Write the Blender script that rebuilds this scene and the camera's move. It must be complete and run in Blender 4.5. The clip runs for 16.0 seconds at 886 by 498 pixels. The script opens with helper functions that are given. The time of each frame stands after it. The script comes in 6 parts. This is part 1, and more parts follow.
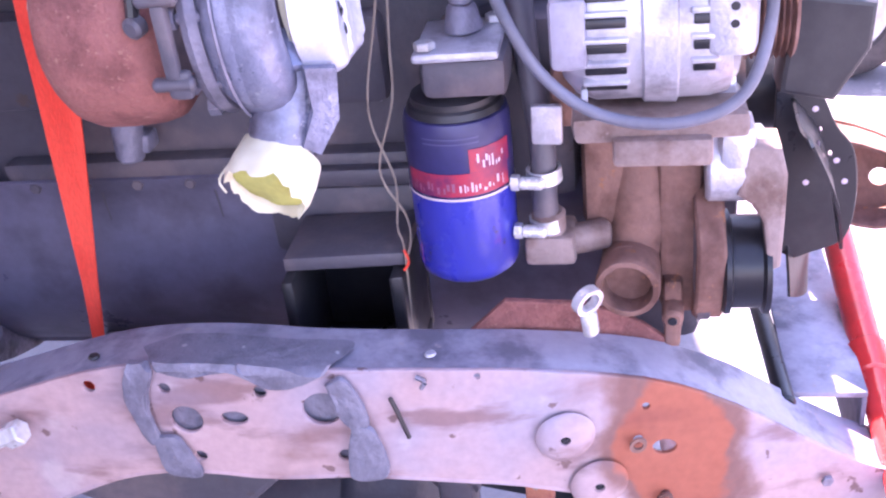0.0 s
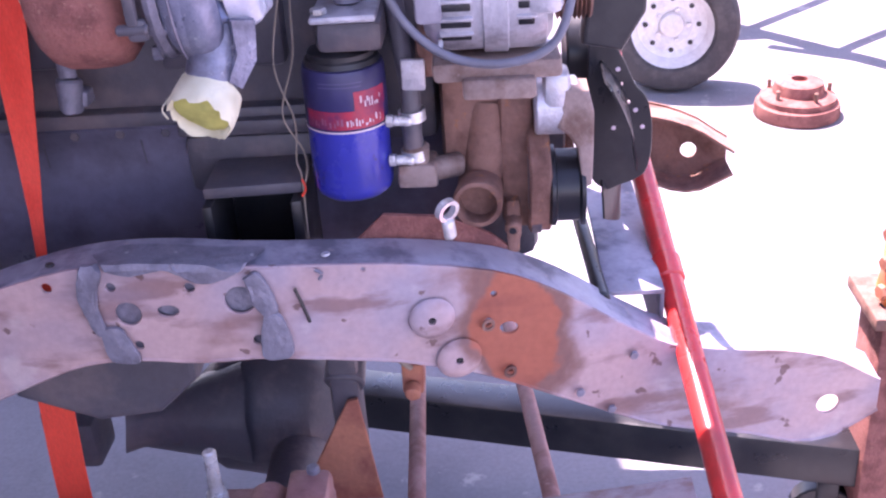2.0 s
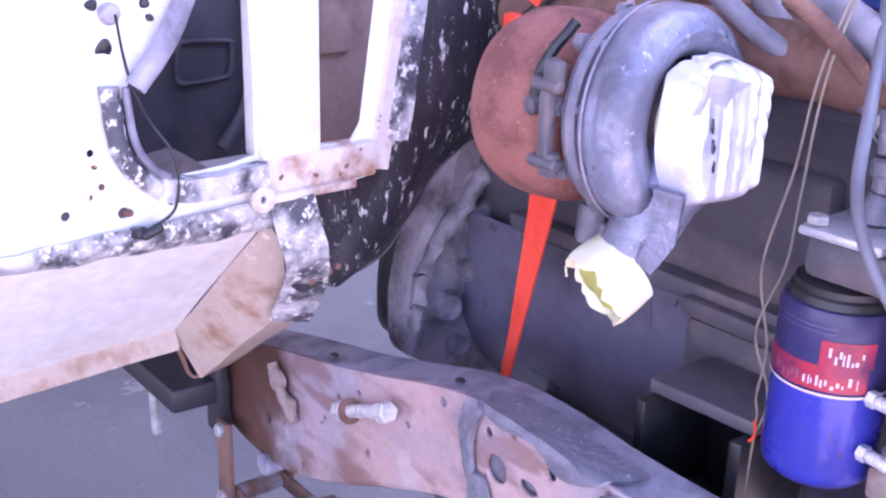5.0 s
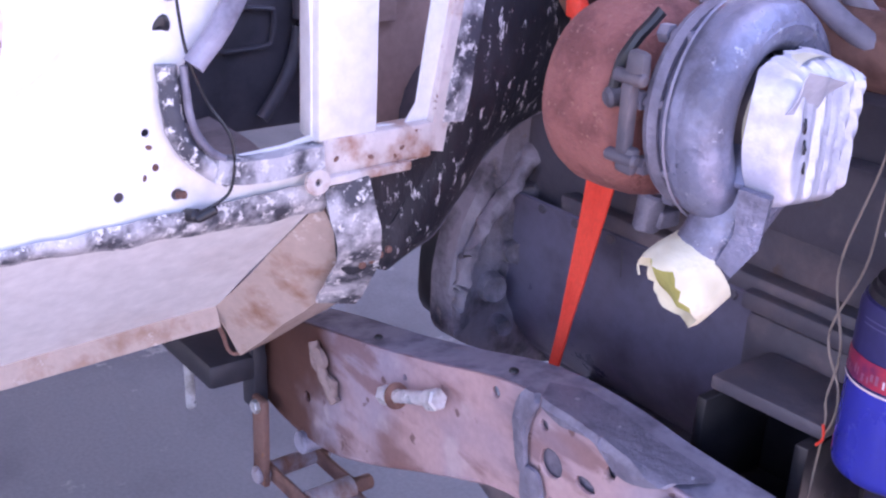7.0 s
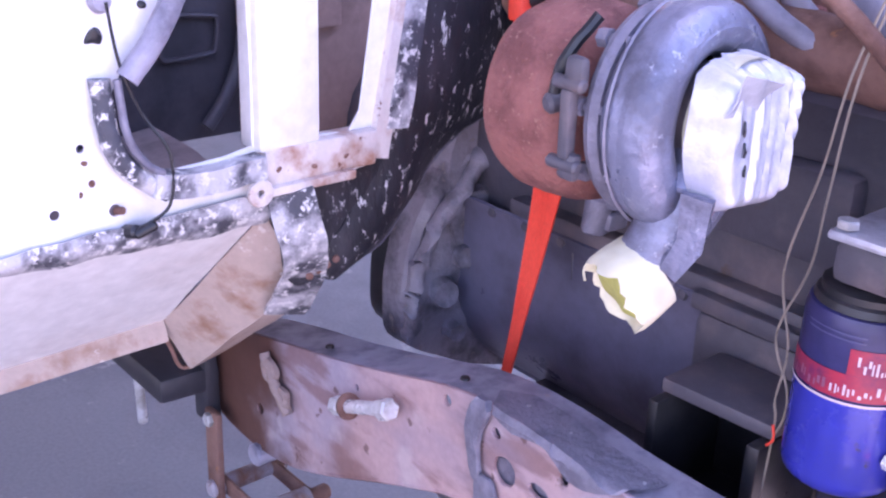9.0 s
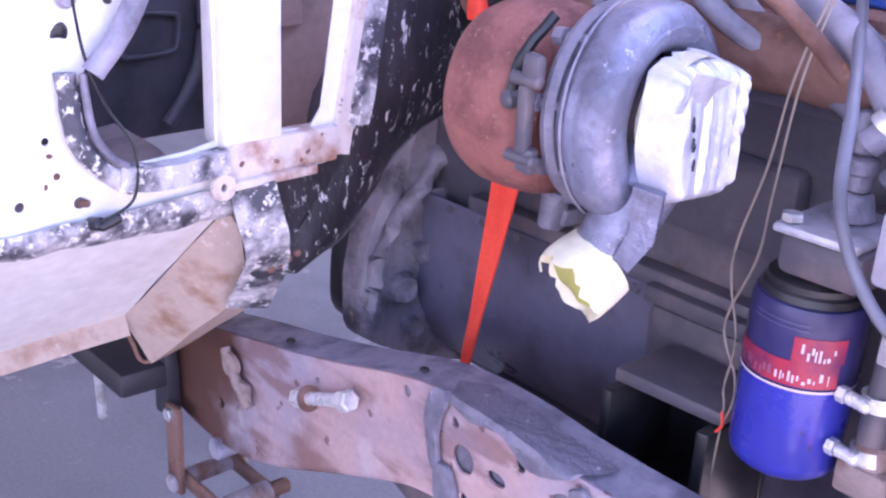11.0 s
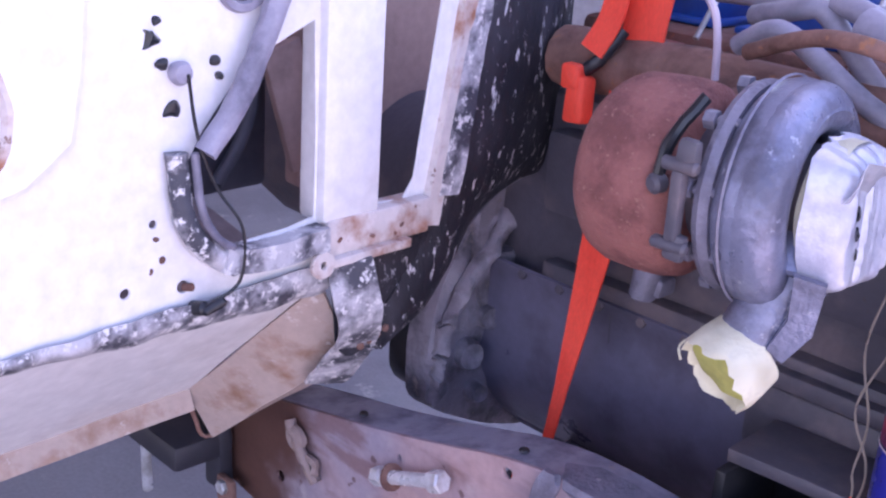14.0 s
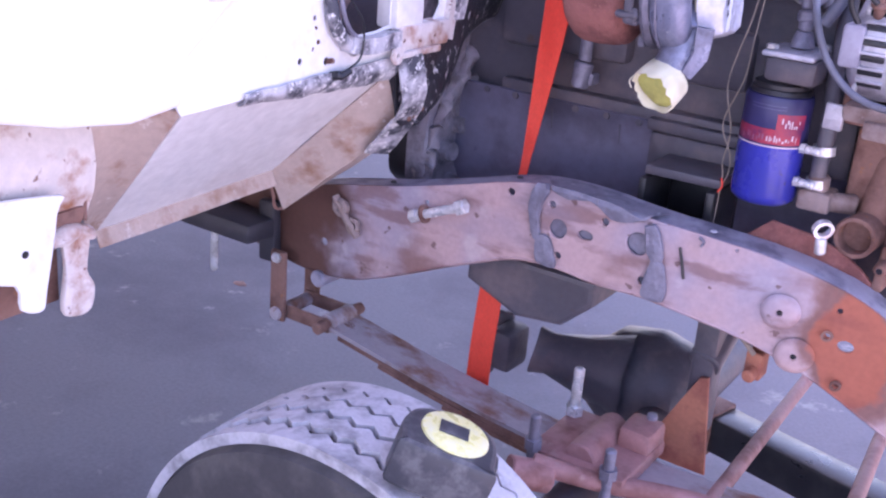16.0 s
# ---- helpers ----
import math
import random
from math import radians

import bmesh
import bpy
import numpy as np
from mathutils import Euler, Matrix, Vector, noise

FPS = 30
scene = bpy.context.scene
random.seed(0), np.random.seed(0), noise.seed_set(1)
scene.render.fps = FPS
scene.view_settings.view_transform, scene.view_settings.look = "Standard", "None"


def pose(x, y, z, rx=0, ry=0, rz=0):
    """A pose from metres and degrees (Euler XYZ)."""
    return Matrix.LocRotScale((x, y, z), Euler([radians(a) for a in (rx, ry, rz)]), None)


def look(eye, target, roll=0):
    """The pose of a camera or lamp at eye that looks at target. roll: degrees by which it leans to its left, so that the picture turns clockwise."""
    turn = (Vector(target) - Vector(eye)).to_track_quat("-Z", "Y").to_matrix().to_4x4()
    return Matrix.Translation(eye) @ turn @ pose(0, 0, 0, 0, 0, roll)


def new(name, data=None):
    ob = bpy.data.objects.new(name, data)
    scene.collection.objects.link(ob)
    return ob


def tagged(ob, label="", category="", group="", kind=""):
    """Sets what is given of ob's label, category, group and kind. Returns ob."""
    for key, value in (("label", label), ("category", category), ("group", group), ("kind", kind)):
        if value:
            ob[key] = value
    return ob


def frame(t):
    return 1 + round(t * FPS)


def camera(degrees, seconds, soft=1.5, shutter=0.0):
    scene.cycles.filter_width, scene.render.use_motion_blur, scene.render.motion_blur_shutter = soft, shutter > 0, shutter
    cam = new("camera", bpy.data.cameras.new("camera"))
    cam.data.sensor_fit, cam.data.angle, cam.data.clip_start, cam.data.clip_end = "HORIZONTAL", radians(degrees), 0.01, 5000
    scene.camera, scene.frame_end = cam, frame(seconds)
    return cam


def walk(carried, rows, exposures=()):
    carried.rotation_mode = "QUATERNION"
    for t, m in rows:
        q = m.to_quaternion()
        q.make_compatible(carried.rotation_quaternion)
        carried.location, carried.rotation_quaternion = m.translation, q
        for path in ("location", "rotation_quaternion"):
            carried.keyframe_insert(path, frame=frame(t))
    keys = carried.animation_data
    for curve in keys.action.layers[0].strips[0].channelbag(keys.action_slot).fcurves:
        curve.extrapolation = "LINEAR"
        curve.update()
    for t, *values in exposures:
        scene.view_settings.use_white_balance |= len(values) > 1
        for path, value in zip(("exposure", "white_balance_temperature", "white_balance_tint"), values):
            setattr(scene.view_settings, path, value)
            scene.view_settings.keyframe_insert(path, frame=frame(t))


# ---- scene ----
cam = camera(44.0, 16.0, soft=2.25)
PATH = [
    (0, (0.173, -0.042, 1.453), (-0.165, 1.672, 0.479), -6.7),
    (0.5, (0.176, -0.272, 1.491), (0.08, 1.524, 0.617), -3.1),
    (1, (0.174, -0.351, 1.513), (0.143, 1.477, 0.701), -0.7),
    (1.5, (0.198, -0.369, 1.499), (0.187, 1.433, 0.632), -1.3),
    (2, (0.19, -0.372, 1.481), (0.093, 1.392, 0.544), -3.9),
    (2.5, (0.231, -0.351, 1.479), (0.059, 1.401, 0.531), -2.6),
    (3, (0.397, -0.304, 1.454), (-0.127, 1.406, 0.559), -0.5),
    (3.5, (0.399, -0.205, 1.428), (-0.482, 1.367, 0.561), -0.7),
    (4, (0.385, -0.067, 1.426), (-0.729, 1.43, 0.707), -0.6),
    (4.5, (0.494, 0.086, 1.421), (-0.955, 1.303, 0.773), 1.0),
    (7, (0.42, 0.066, 1.439), (-1.024, 1.222, 0.678), 2.9),
    (7.5, (0.414, 0.073, 1.437), (-1.03, 1.241, 0.694), 2.8),
    (8, (0.41, 0.083, 1.442), (-1.012, 1.267, 0.683), 3.2),
    (8.5, (0.413, 0.091, 1.445), (-0.999, 1.283, 0.68), 2.5),
    (11, (0.438, 0.067, 1.446), (-0.912, 1.336, 0.693), 3.2),
    (11.5, (0.441, 0.071, 1.441), (-0.901, 1.337, 0.67), 3.0),
    (12, (0.443, 0.075, 1.438), (-0.911, 1.329, 0.668), 2.9),
    (12.5, (0.438, 0.077, 1.437), (-0.91, 1.335, 0.662), 2.7),
    (13, (0.376, 0.055, 1.459), (-0.994, 1.265, 0.646), 1.7),
    (13.5, (0.304, -0.003, 1.473), (-1.035, 1.313, 0.784), 3.1),
    (14, (0.282, -0.012, 1.471), (-1.019, 1.334, 0.767), 3.9),
    (14.5, (0.278, -0.063, 1.456), (-0.956, 1.324, 0.713), 4.9),
    (15, (0.351, -0.218, 1.464), (-0.865, 1.217, 0.782), 5.6),
    (15.5, (0.497, -0.509, 1.403), (-0.622, 1.048, 0.835), 2.9),
    (16, (0.485, -0.761, 1.408), (-0.512, 0.815, 0.683), 4.7),
]

walk(cam, [(t, look(eye, target, roll)) for t, eye, target, roll in PATH], [(0.0, 3.12, 6500, 44), (0.6, 2.69, 6500, 43), (1.5, 2.35, 6500, 44), (2.5, 2.40, 6500, 45), (3.5, 3.06, 6500, 47), (4.5, 3.12, 6500, 43), (7.0, 2.60, 6500, 42), (8.5, 2.75, 6500, 42), (11.0, 2.89, 6500, 43), (12.5, 3.02, 6500, 43), (13.3, 2.75, 6500, 42), (14.0, 2.34, 6500, 41), (15.0, 2.49, 6500, 42), (16.0, 2.53, 6500, 43)])

# ---- light ----
G = -0.1  # ground level
SUN = Vector((-0.27, 0.30, 0.92)).normalized()
world = bpy.data.worlds.new("sky")
scene.world = world
world.use_nodes = True
wn, wl = world.node_tree.nodes, world.node_tree.links
sky = wn.new("ShaderNodeTexSky")
sky.sky_type, sky.sun_disc = "NISHITA", False
sky.sun_elevation = math.asin(SUN.z)
sky.sun_rotation = math.atan2(SUN.x, SUN.y)
wl.new(sky.outputs[0], wn["Background"].inputs[0])
wn["Background"].inputs[1].default_value = 0.13
sun = new("sun", bpy.data.lights.new("sun", "SUN"))
sun.data.energy, sun.data.angle, sun.data.color = 5.0, radians(0.6), (1.0, 0.95, 0.88)
sun.matrix_world = look(SUN * 20, (0, 0, 0))


# ---- materials ----
def mat(name, base, rough=0.6, metal=0.0, second=None, amount=0.5, scale=8.0, grain=60.0, bump=0.15, third=None, third_amount=0.35, spots=22.0, stretch=(1, 1, 1), spec=0.5, coat=0.0):
    """Base colour with broad stains (second), small spots (third), fine grain and relief, in object space metres."""
    m = bpy.data.materials.new(name)
    m.use_nodes = True
    n, l = m.node_tree.nodes, m.node_tree.links
    b = n["Principled BSDF"]
    co = n.new("ShaderNodeTexCoord")
    mp = n.new("ShaderNodeMapping")
    mp.inputs["Scale"].default_value = stretch
    l.new(co.outputs["Object"], mp.inputs[0])

    def tex(sc, detail=6, rgh=0.6):
        t = n.new("ShaderNodeTexNoise")
        t.inputs["Scale"].default_value, t.inputs["Detail"].default_value, t.inputs["Roughness"].default_value = sc, detail, rgh
        l.new(mp.outputs[0], t.inputs["Vector"])
        return t

    def ramp(src, a, c):
        r = n.new("ShaderNodeMapRange")
        r.inputs[1].default_value, r.inputs[2].default_value = a, c
        l.new(src, r.inputs[0])
        return r.outputs[0]

    def mix(fac, a, c):
        x = n.new("ShaderNodeMix")
        x.data_type = "RGBA"
        if isinstance(fac, float):
            x.inputs[0].default_value = fac
        else:
            l.new(fac, x.inputs[0])
        for sock, v in ((x.inputs[6], a), (x.inputs[7], c)):
            if isinstance(v, tuple):
                sock.default_value = (*v, 1)
            else:
                l.new(v, sock)
        return x.outputs[2]

    col = base
    broad, fine = tex(scale), tex(grain, 4)
    if second:
        col = mix(ramp(broad.outputs[0], 0.62 - 0.3 * amount, 0.78 - 0.3 * amount), col, second)
    if third:
        sp = tex(spots, 5, 0.7)
        col = mix(ramp(sp.outputs[0], 0.72 - 0.3 * third_amount, 0.78 - 0.3 * third_amount), col, third)
    dark = n.new("ShaderNodeMix")
    dark.data_type, dark.blend_type = "RGBA", "MULTIPLY"
    dark.inputs[0].default_value = 0.35
    if isinstance(col, tuple):
        dark.inputs[6].default_value = (*col, 1)
    else:
        l.new(col, dark.inputs[6])
    l.new(fine.outputs[0], dark.inputs[7])
    gain = n.new("ShaderNodeMix")
    gain.data_type, gain.blend_type = "RGBA", "MULTIPLY"
    gain.inputs[0].default_value = 1.0
    gain.inputs[7].default_value = (1.2, 1.2, 1.2, 1)
    l.new(dark.outputs[2], gain.inputs[6])
    l.new(gain.outputs[2], b.inputs["Base Color"])
    rr = n.new("ShaderNodeMapRange")
    rr.inputs[1].default_value, rr.inputs[2].default_value = 0.3, 0.7
    rr.inputs[3].default_value, rr.inputs[4].default_value = max(0.03, rough - 0.12), min(1, rough + 0.12)
    l.new(broad.outputs[0], rr.inputs[0])
    l.new(rr.outputs[0], b.inputs["Roughness"])
    b.inputs["Metallic"].default_value = metal
    b.inputs["Specular IOR Level"].default_value = spec
    b.inputs["Coat Weight"].default_value = coat
    if bump:
        bp = n.new("ShaderNodeBump")
        bp.inputs["Strength"].default_value, bp.inputs["Distance"].default_value = bump, 0.004
        l.new(fine.outputs[0], bp.inputs["Height"])
        l.new(bp.outputs[0], b.inputs["Normal"])
    m["mix"] = 1
    return m


def rail_paint():
    """Old pink and lavender primer: soft smudges, a rusted rear end and a bare orange patch with a brown edge."""
    m = bpy.data.materials.new("rail_primer")
    m.use_nodes = True
    n, l = m.node_tree.nodes, m.node_tree.links
    b = n["Principled BSDF"]
    co = n.new("ShaderNodeTexCoord")
    xyz = n.new("ShaderNodeSeparateXYZ")
    l.new(co.outputs["Object"], xyz.inputs[0])

    def tex(sc, stretch=(1, 1, 1), detail=5):
        mp, t = n.new("ShaderNodeMapping"), n.new("ShaderNodeTexNoise")
        mp.inputs["Scale"].default_value = stretch
        l.new(co.outputs["Object"], mp.inputs[0])
        l.new(mp.outputs[0], t.inputs["Vector"])
        t.inputs["Scale"].default_value, t.inputs["Detail"].default_value = sc, detail
        return t.outputs[0]

    def op(kind, a, c):
        o = n.new("ShaderNodeMath")
        o.operation = kind
        for i, v in enumerate((a, c)):
            if isinstance(v, float):
                o.inputs[i].default_value = v
            else:
                l.new(v, o.inputs[i])
        return o.outputs[0]

    def ramp(v, a, c):
        r = n.new("ShaderNodeMapRange")
        r.interpolation_type = "SMOOTHSTEP"
        r.inputs[1].default_value, r.inputs[2].default_value = a, c
        l.new(v, r.inputs[0])
        return r.outputs[0]

    def mix(f, a, c):
        x = n.new("ShaderNodeMix")
        x.data_type = "RGBA"
        l.new(f, x.inputs[0])
        for sock, v in ((x.inputs[6], a), (x.inputs[7], c)):
            if isinstance(v, tuple):
                sock.default_value = (*v, 1)
            else:
                l.new(v, sock)
        return x.outputs[2]

    broad, mid, fine = tex(3.2), tex(13.0), tex(110.0)
    smudge = tex(9.0, (0.55, 1, 1.3))
    col = mix(ramp(broad, 0.42, 0.60), (0.56, 0.38, 0.37), (0.42, 0.36, 0.43))
    col = mix(op("MULTIPLY", ramp(smudge, 0.51, 0.70), 0.8), col, (0.24, 0.11, 0.09))
    col = mix(op("MULTIPLY", ramp(mid, 0.60, 0.72), 0.45), col, (0.66, 0.56, 0.55))
    streak = tex(7.0, (0.8, 1, 2.6), 8)
    col = mix(op("MULTIPLY", ramp(streak, 0.53, 0.62), 0.7), col, (0.24, 0.12, 0.11))
    cloud = tex(5.0, (0.5, 1, 1.6), 3)
    col = mix(op("MULTIPLY", ramp(cloud, 0.50, 0.68), 0.55), col, (0.30, 0.26, 0.33))
    chip = tex(34.0, (1, 1, 1), 6)
    col = mix(op("MULTIPLY", ramp(chip, 0.64, 0.68), 0.8), col, (0.16, 0.08, 0.07))
    rear = ramp(op("ADD", xyz.outputs[0], op("MULTIPLY", op("SUBTRACT", mid, 0.5), 0.28)), -0.63, -0.77)
    col = mix(rear, col, (0.13, 0.055, 0.04))
    dx = op("MULTIPLY", op("SUBTRACT", xyz.outputs[0], 0.214), 1.15)
    dz = op("MULTIPLY", op("ADD", op("SUBTRACT", xyz.outputs[2], 0.110), op("MULTIPLY", dx, 0.35)), 0.72)
    d = op("SQRT", op("ADD", op("MULTIPLY", dx, dx), op("MULTIPLY", dz, dz)), 0.0)
    d = op("ADD", d, op("MULTIPLY", op("SUBTRACT", mid, 0.5), 0.085))
    col = mix(ramp(d, 0.100, 0.078), col, (0.25, 0.12, 0.10))
    col = mix(ramp(d, 0.076, 0.066), col, mix(ramp(smudge, 0.45, 0.62), (0.44, 0.125, 0.070), (0.31, 0.085, 0.055)))
    k = n.new("ShaderNodeMix")
    k.data_type, k.blend_type = "RGBA", "MULTIPLY"
    k.inputs[0].default_value = 0.3
    l.new(col, k.inputs[6])
    l.new(fine, k.inputs[7])
    l.new(k.outputs[2], b.inputs["Base Color"])
    rr = n.new("ShaderNodeMapRange")
    rr.inputs[3].default_value, rr.inputs[4].default_value = 0.42, 0.75
    l.new(mid, rr.inputs[0])
    l.new(rr.outputs[0], b.inputs["Roughness"])
    bp = n.new("ShaderNodeBump")
    bp.inputs["Strength"].default_value, bp.inputs["Distance"].default_value = 0.25, 0.003
    l.new(mid, bp.inputs["Height"])
    l.new(bp.outputs[0], b.inputs["Normal"])
    return m


CONCRETE = mat("concrete", (0.235, 0.225, 0.24), 0.9, second=(0.18, 0.17, 0.185), scale=1.2, grain=90, third=(0.36, 0.34, 0.33), spots=6)
PRIMER = rail_paint()
FLANGE = mat("rail_flange_grey", (0.33, 0.31, 0.37), 0.5, second=(0.15, 0.14, 0.18), scale=14, grain=80, third=(0.36, 0.30, 0.30), third_amount=0.3)
WELD = mat("weld_grey", (0.22, 0.21, 0.26), 0.45, metal=0.2, second=(0.16, 0.15, 0.19), scale=30, grain=150, bump=0.5)
RUST = mat("rust_brown", (0.25, 0.13, 0.10), 0.82, second=(0.13, 0.06, 0.045), scale=12, grain=120, bump=0.5, third=(0.33, 0.14, 0.07), spots=40)
RUST_RED = mat("rust_red_cast_iron", (0.31, 0.115, 0.095), 0.85, second=(0.19, 0.068, 0.058), amount=0.6, scale=18, grain=170, bump=0.8, third=(0.36, 0.17, 0.13), third_amount=0.40, spots=150)
RUST_ORANGE = mat("orange_rust_plate", (0.44, 0.17, 0.10), 0.8, second=(0.30, 0.10, 0.07), scale=16, grain=110, bump=0.3, third=(0.22, 0.07, 0.04), third_amount=0.2)
IRON_DARK = mat("dark_oily_iron", (0.090, 0.082, 0.098), 0.48, second=(0.16, 0.125, 0.13), amount=0.4, scale=9, grain=70, bump=0.3, third=(0.10, 0.07, 0.06), third_amount=0.25)
PAN = mat("oil_pan_paint", (0.15, 0.14, 0.195), 0.38, second=(0.085, 0.078, 0.105), scale=6, grain=60, bump=0.1)
BELL = mat("greasy_bell_housing", (0.27, 0.24, 0.275), 0.42, second=(0.10, 0.09, 0.105), amount=0.5, scale=17, grain=70, bump=0.9, third=(0.26, 0.21, 0.20), third_amount=0.34, spots=34)
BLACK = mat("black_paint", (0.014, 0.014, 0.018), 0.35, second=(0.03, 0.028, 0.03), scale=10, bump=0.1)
ALU = mat("weathered_aluminium", (0.56, 0.55, 0.60), 0.40, metal=0.45, second=(0.30, 0.28, 0.31), scale=18, grain=130, bump=0.4, third=(0.20, 0.15, 0.12), third_amount=0.15)
TURBO_GREY = mat("turbo_blue_grey", (0.25, 0.26, 0.35), 0.36, metal=0.4, second=(0.13, 0.13, 0.175), amount=0.6, scale=16, grain=120, bump=0.45, third=(0.50, 0.50, 0.56), third_amount=0.32, spots=46)
STEEL = mat("bright_zinc_steel", (0.74, 0.73, 0.74), 0.32, metal=0.4, second=(0.42, 0.40, 0.38), scale=30, bump=0.1)
WHITE = mat("white_cab_paint", (0.80, 0.78, 0.77), 0.4, second=(0.70, 0.66, 0.64), amount=0.3, scale=5, grain=50, bump=0.06, third=(0.42, 0.20, 0.11), third_amount=0.03, spots=9)
CREAM = mat("cream_primer_rust", (0.52, 0.40, 0.34), 0.6, second=(0.36, 0.20, 0.13), amount=0.38, scale=14, grain=60, bump=0.3, third=(0.68, 0.60, 0.56), third_amount=0.42, spots=18)
RUSTY_WHITE = mat("rust_streaked_white", (0.66, 0.58, 0.54), 0.6, second=(0.36, 0.15, 0.08), amount=0.48, scale=14, grain=60, bump=0.3, third=(0.20, 0.08, 0.05), third_amount=0.3, spots=40)
SPECKLE = mat("black_undercoat_speckled_white", (0.018, 0.018, 0.024), 0.55, second=(0.05, 0.045, 0.055), scale=10, grain=90, bump=0.5, third=(0.62, 0.60, 0.60), third_amount=0.46, spots=85, stretch=(1, 1, 0.45))
SPECKLE_LIGHT = mat("chipped_undercoat", (0.50, 0.48, 0.50), 0.5, second=(0.06, 0.06, 0.075), amount=0.66, scale=20, grain=90, bump=0.5, third=(0.70, 0.67, 0.66), third_amount=0.58, spots=75)
BRACKET = mat("rusty_grey_casting", (0.30, 0.22, 0.20), 0.7, second=(0.17, 0.10, 0.08), scale=16, grain=110, bump=0.4, third=(0.46, 0.36, 0.33), third_amount=0.3)
STRAP = mat("orange_webbing", (0.95, 0.075, 0.035), 0.6, second=(0.86, 0.055, 0.025), scale=20, grain=400, bump=0.3, stretch=(1, 1, 0.3))
RED = mat("red_paint", (0.62, 0.035, 0.03), 0.3, second=(0.40, 0.03, 0.025), scale=9, bump=0.05, coat=0.3)
ORANGE = mat("orange_hoist_paint", (0.72, 0.22, 0.03), 0.35, second=(0.5, 0.14, 0.03), scale=7, bump=0.05, coat=0.2)
BLUE = mat("filter_blue_paint", (0.032, 0.038, 0.34), 0.3, second=(0.03, 0.035, 0.28), scale=16, bump=0.05, third=(0.03, 0.02, 0.04), third_amount=0.30, spots=45, coat=0.3)
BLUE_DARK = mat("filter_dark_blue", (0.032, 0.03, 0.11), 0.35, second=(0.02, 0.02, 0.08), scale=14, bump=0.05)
LABEL_RED = mat("label_red", (0.42, 0.03, 0.06), 0.35, second=(0.16, 0.02, 0.08), scale=20, bump=0.0)
LABEL_WHITE = mat("label_white", (0.62, 0.50, 0.56), 0.4, bump=0.0)
LABEL_FADED = mat("label_faded", (0.30, 0.10, 0.16), 0.4, bump=0.0)
BLUE_FADED = mat("faded_print", (0.10, 0.10, 0.20), 0.4, bump=0.0)
ENGINE_BLUE = mat("rocker_cover_blue", (0.02, 0.10, 0.42), 0.4, second=(0.02, 0.06, 0.24), scale=15, bump=0.1)
TAPE_CREAM = mat("masking_tape_cream", (0.72, 0.68, 0.50), 0.75, second=(0.60, 0.55, 0.38), scale=30, grain=120, bump=0.3)
TAPE_YELLOW = mat("yellow_foam", (0.50, 0.48, 0.13), 0.8, second=(0.40, 0.39, 0.11), scale=25, bump=0.3)
CLOTH = mat("silver_duct_tape", (0.62, 0.62, 0.68), 0.38, metal=0.3, second=(0.46, 0.46, 0.54), scale=22, grain=80, bump=0.3)
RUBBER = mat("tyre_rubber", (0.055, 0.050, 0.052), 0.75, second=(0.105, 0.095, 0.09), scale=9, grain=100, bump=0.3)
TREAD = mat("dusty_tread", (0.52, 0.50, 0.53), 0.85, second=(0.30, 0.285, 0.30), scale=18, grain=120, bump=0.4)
WHEEL_WHITE = mat("white_wheel", (0.82, 0.80, 0.78), 0.35, second=(0.70, 0.66, 0.64), scale=9, bump=0.05)
LEAF = mat("dusty_spring_steel", (0.40, 0.35, 0.37), 0.6, second=(0.24, 0.11, 0.07), amount=0.45, scale=14, grain=90, bump=0.3, third=(0.18, 0.08, 0.05), third_amount=0.3, stretch=(0.6, 1, 1))
PINK = mat("red_oxide_dusty", (0.38, 0.19, 0.18), 0.65, second=(0.25, 0.11, 0.095), scale=14, grain=90, bump=0.3, third=(0.38, 0.22, 0.20))
WIRE_GREY = mat("grey_cable", (0.16, 0.16, 0.20), 0.5, second=(0.10, 0.10, 0.12), bump=0.05)
WIRE_TAN = mat("tan_wire", (0.30, 0.24, 0.19), 0.5, bump=0.0)
HOSE = mat("old_rubber_hose", (0.31, 0.29, 0.35), 0.5, second=(0.19, 0.18, 0.22), scale=16, bump=0.2)
CAB_DARK = mat("dark_cab_trim", (0.035, 0.033, 0.042), 0.5, second=(0.055, 0.05, 0.06), scale=6, bump=0.1)
CAB_TRIM = mat("dusty_charcoal_trim", (0.085, 0.078, 0.092), 0.5, second=(0.055, 0.05, 0.06), scale=9, bump=0.12)
CAB_TAN = mat("tan_cab_board", (0.48, 0.30, 0.25), 0.75, second=(0.30, 0.18, 0.15), scale=6, bump=0.1)
CAB_FLOOR = mat("dusty_cab_floor", (0.26, 0.21, 0.21), 0.85, second=(0.18, 0.14, 0.14), scale=8, bump=0.2)
TAPE_BODY = mat("tape_measure_grey", (0.055, 0.055, 0.065), 0.45, second=(0.13, 0.125, 0.13), scale=30, bump=0.1)
TAPE_FACE = mat("tape_measure_yellow", (0.86, 0.80, 0.34), 0.3, second=(0.78, 0.74, 0.46), scale=60, bump=0.0)
WALL = mat("plain_wall", (0.42, 0.40, 0.38), 0.85, second=(0.36, 0.34, 0.33), scale=1.5, grain=40)
ROOF = mat("shading_roof_grey", (0.45, 0.45, 0.46), 0.6, second=(0.38, 0.38, 0.40), scale=2, grain=30)


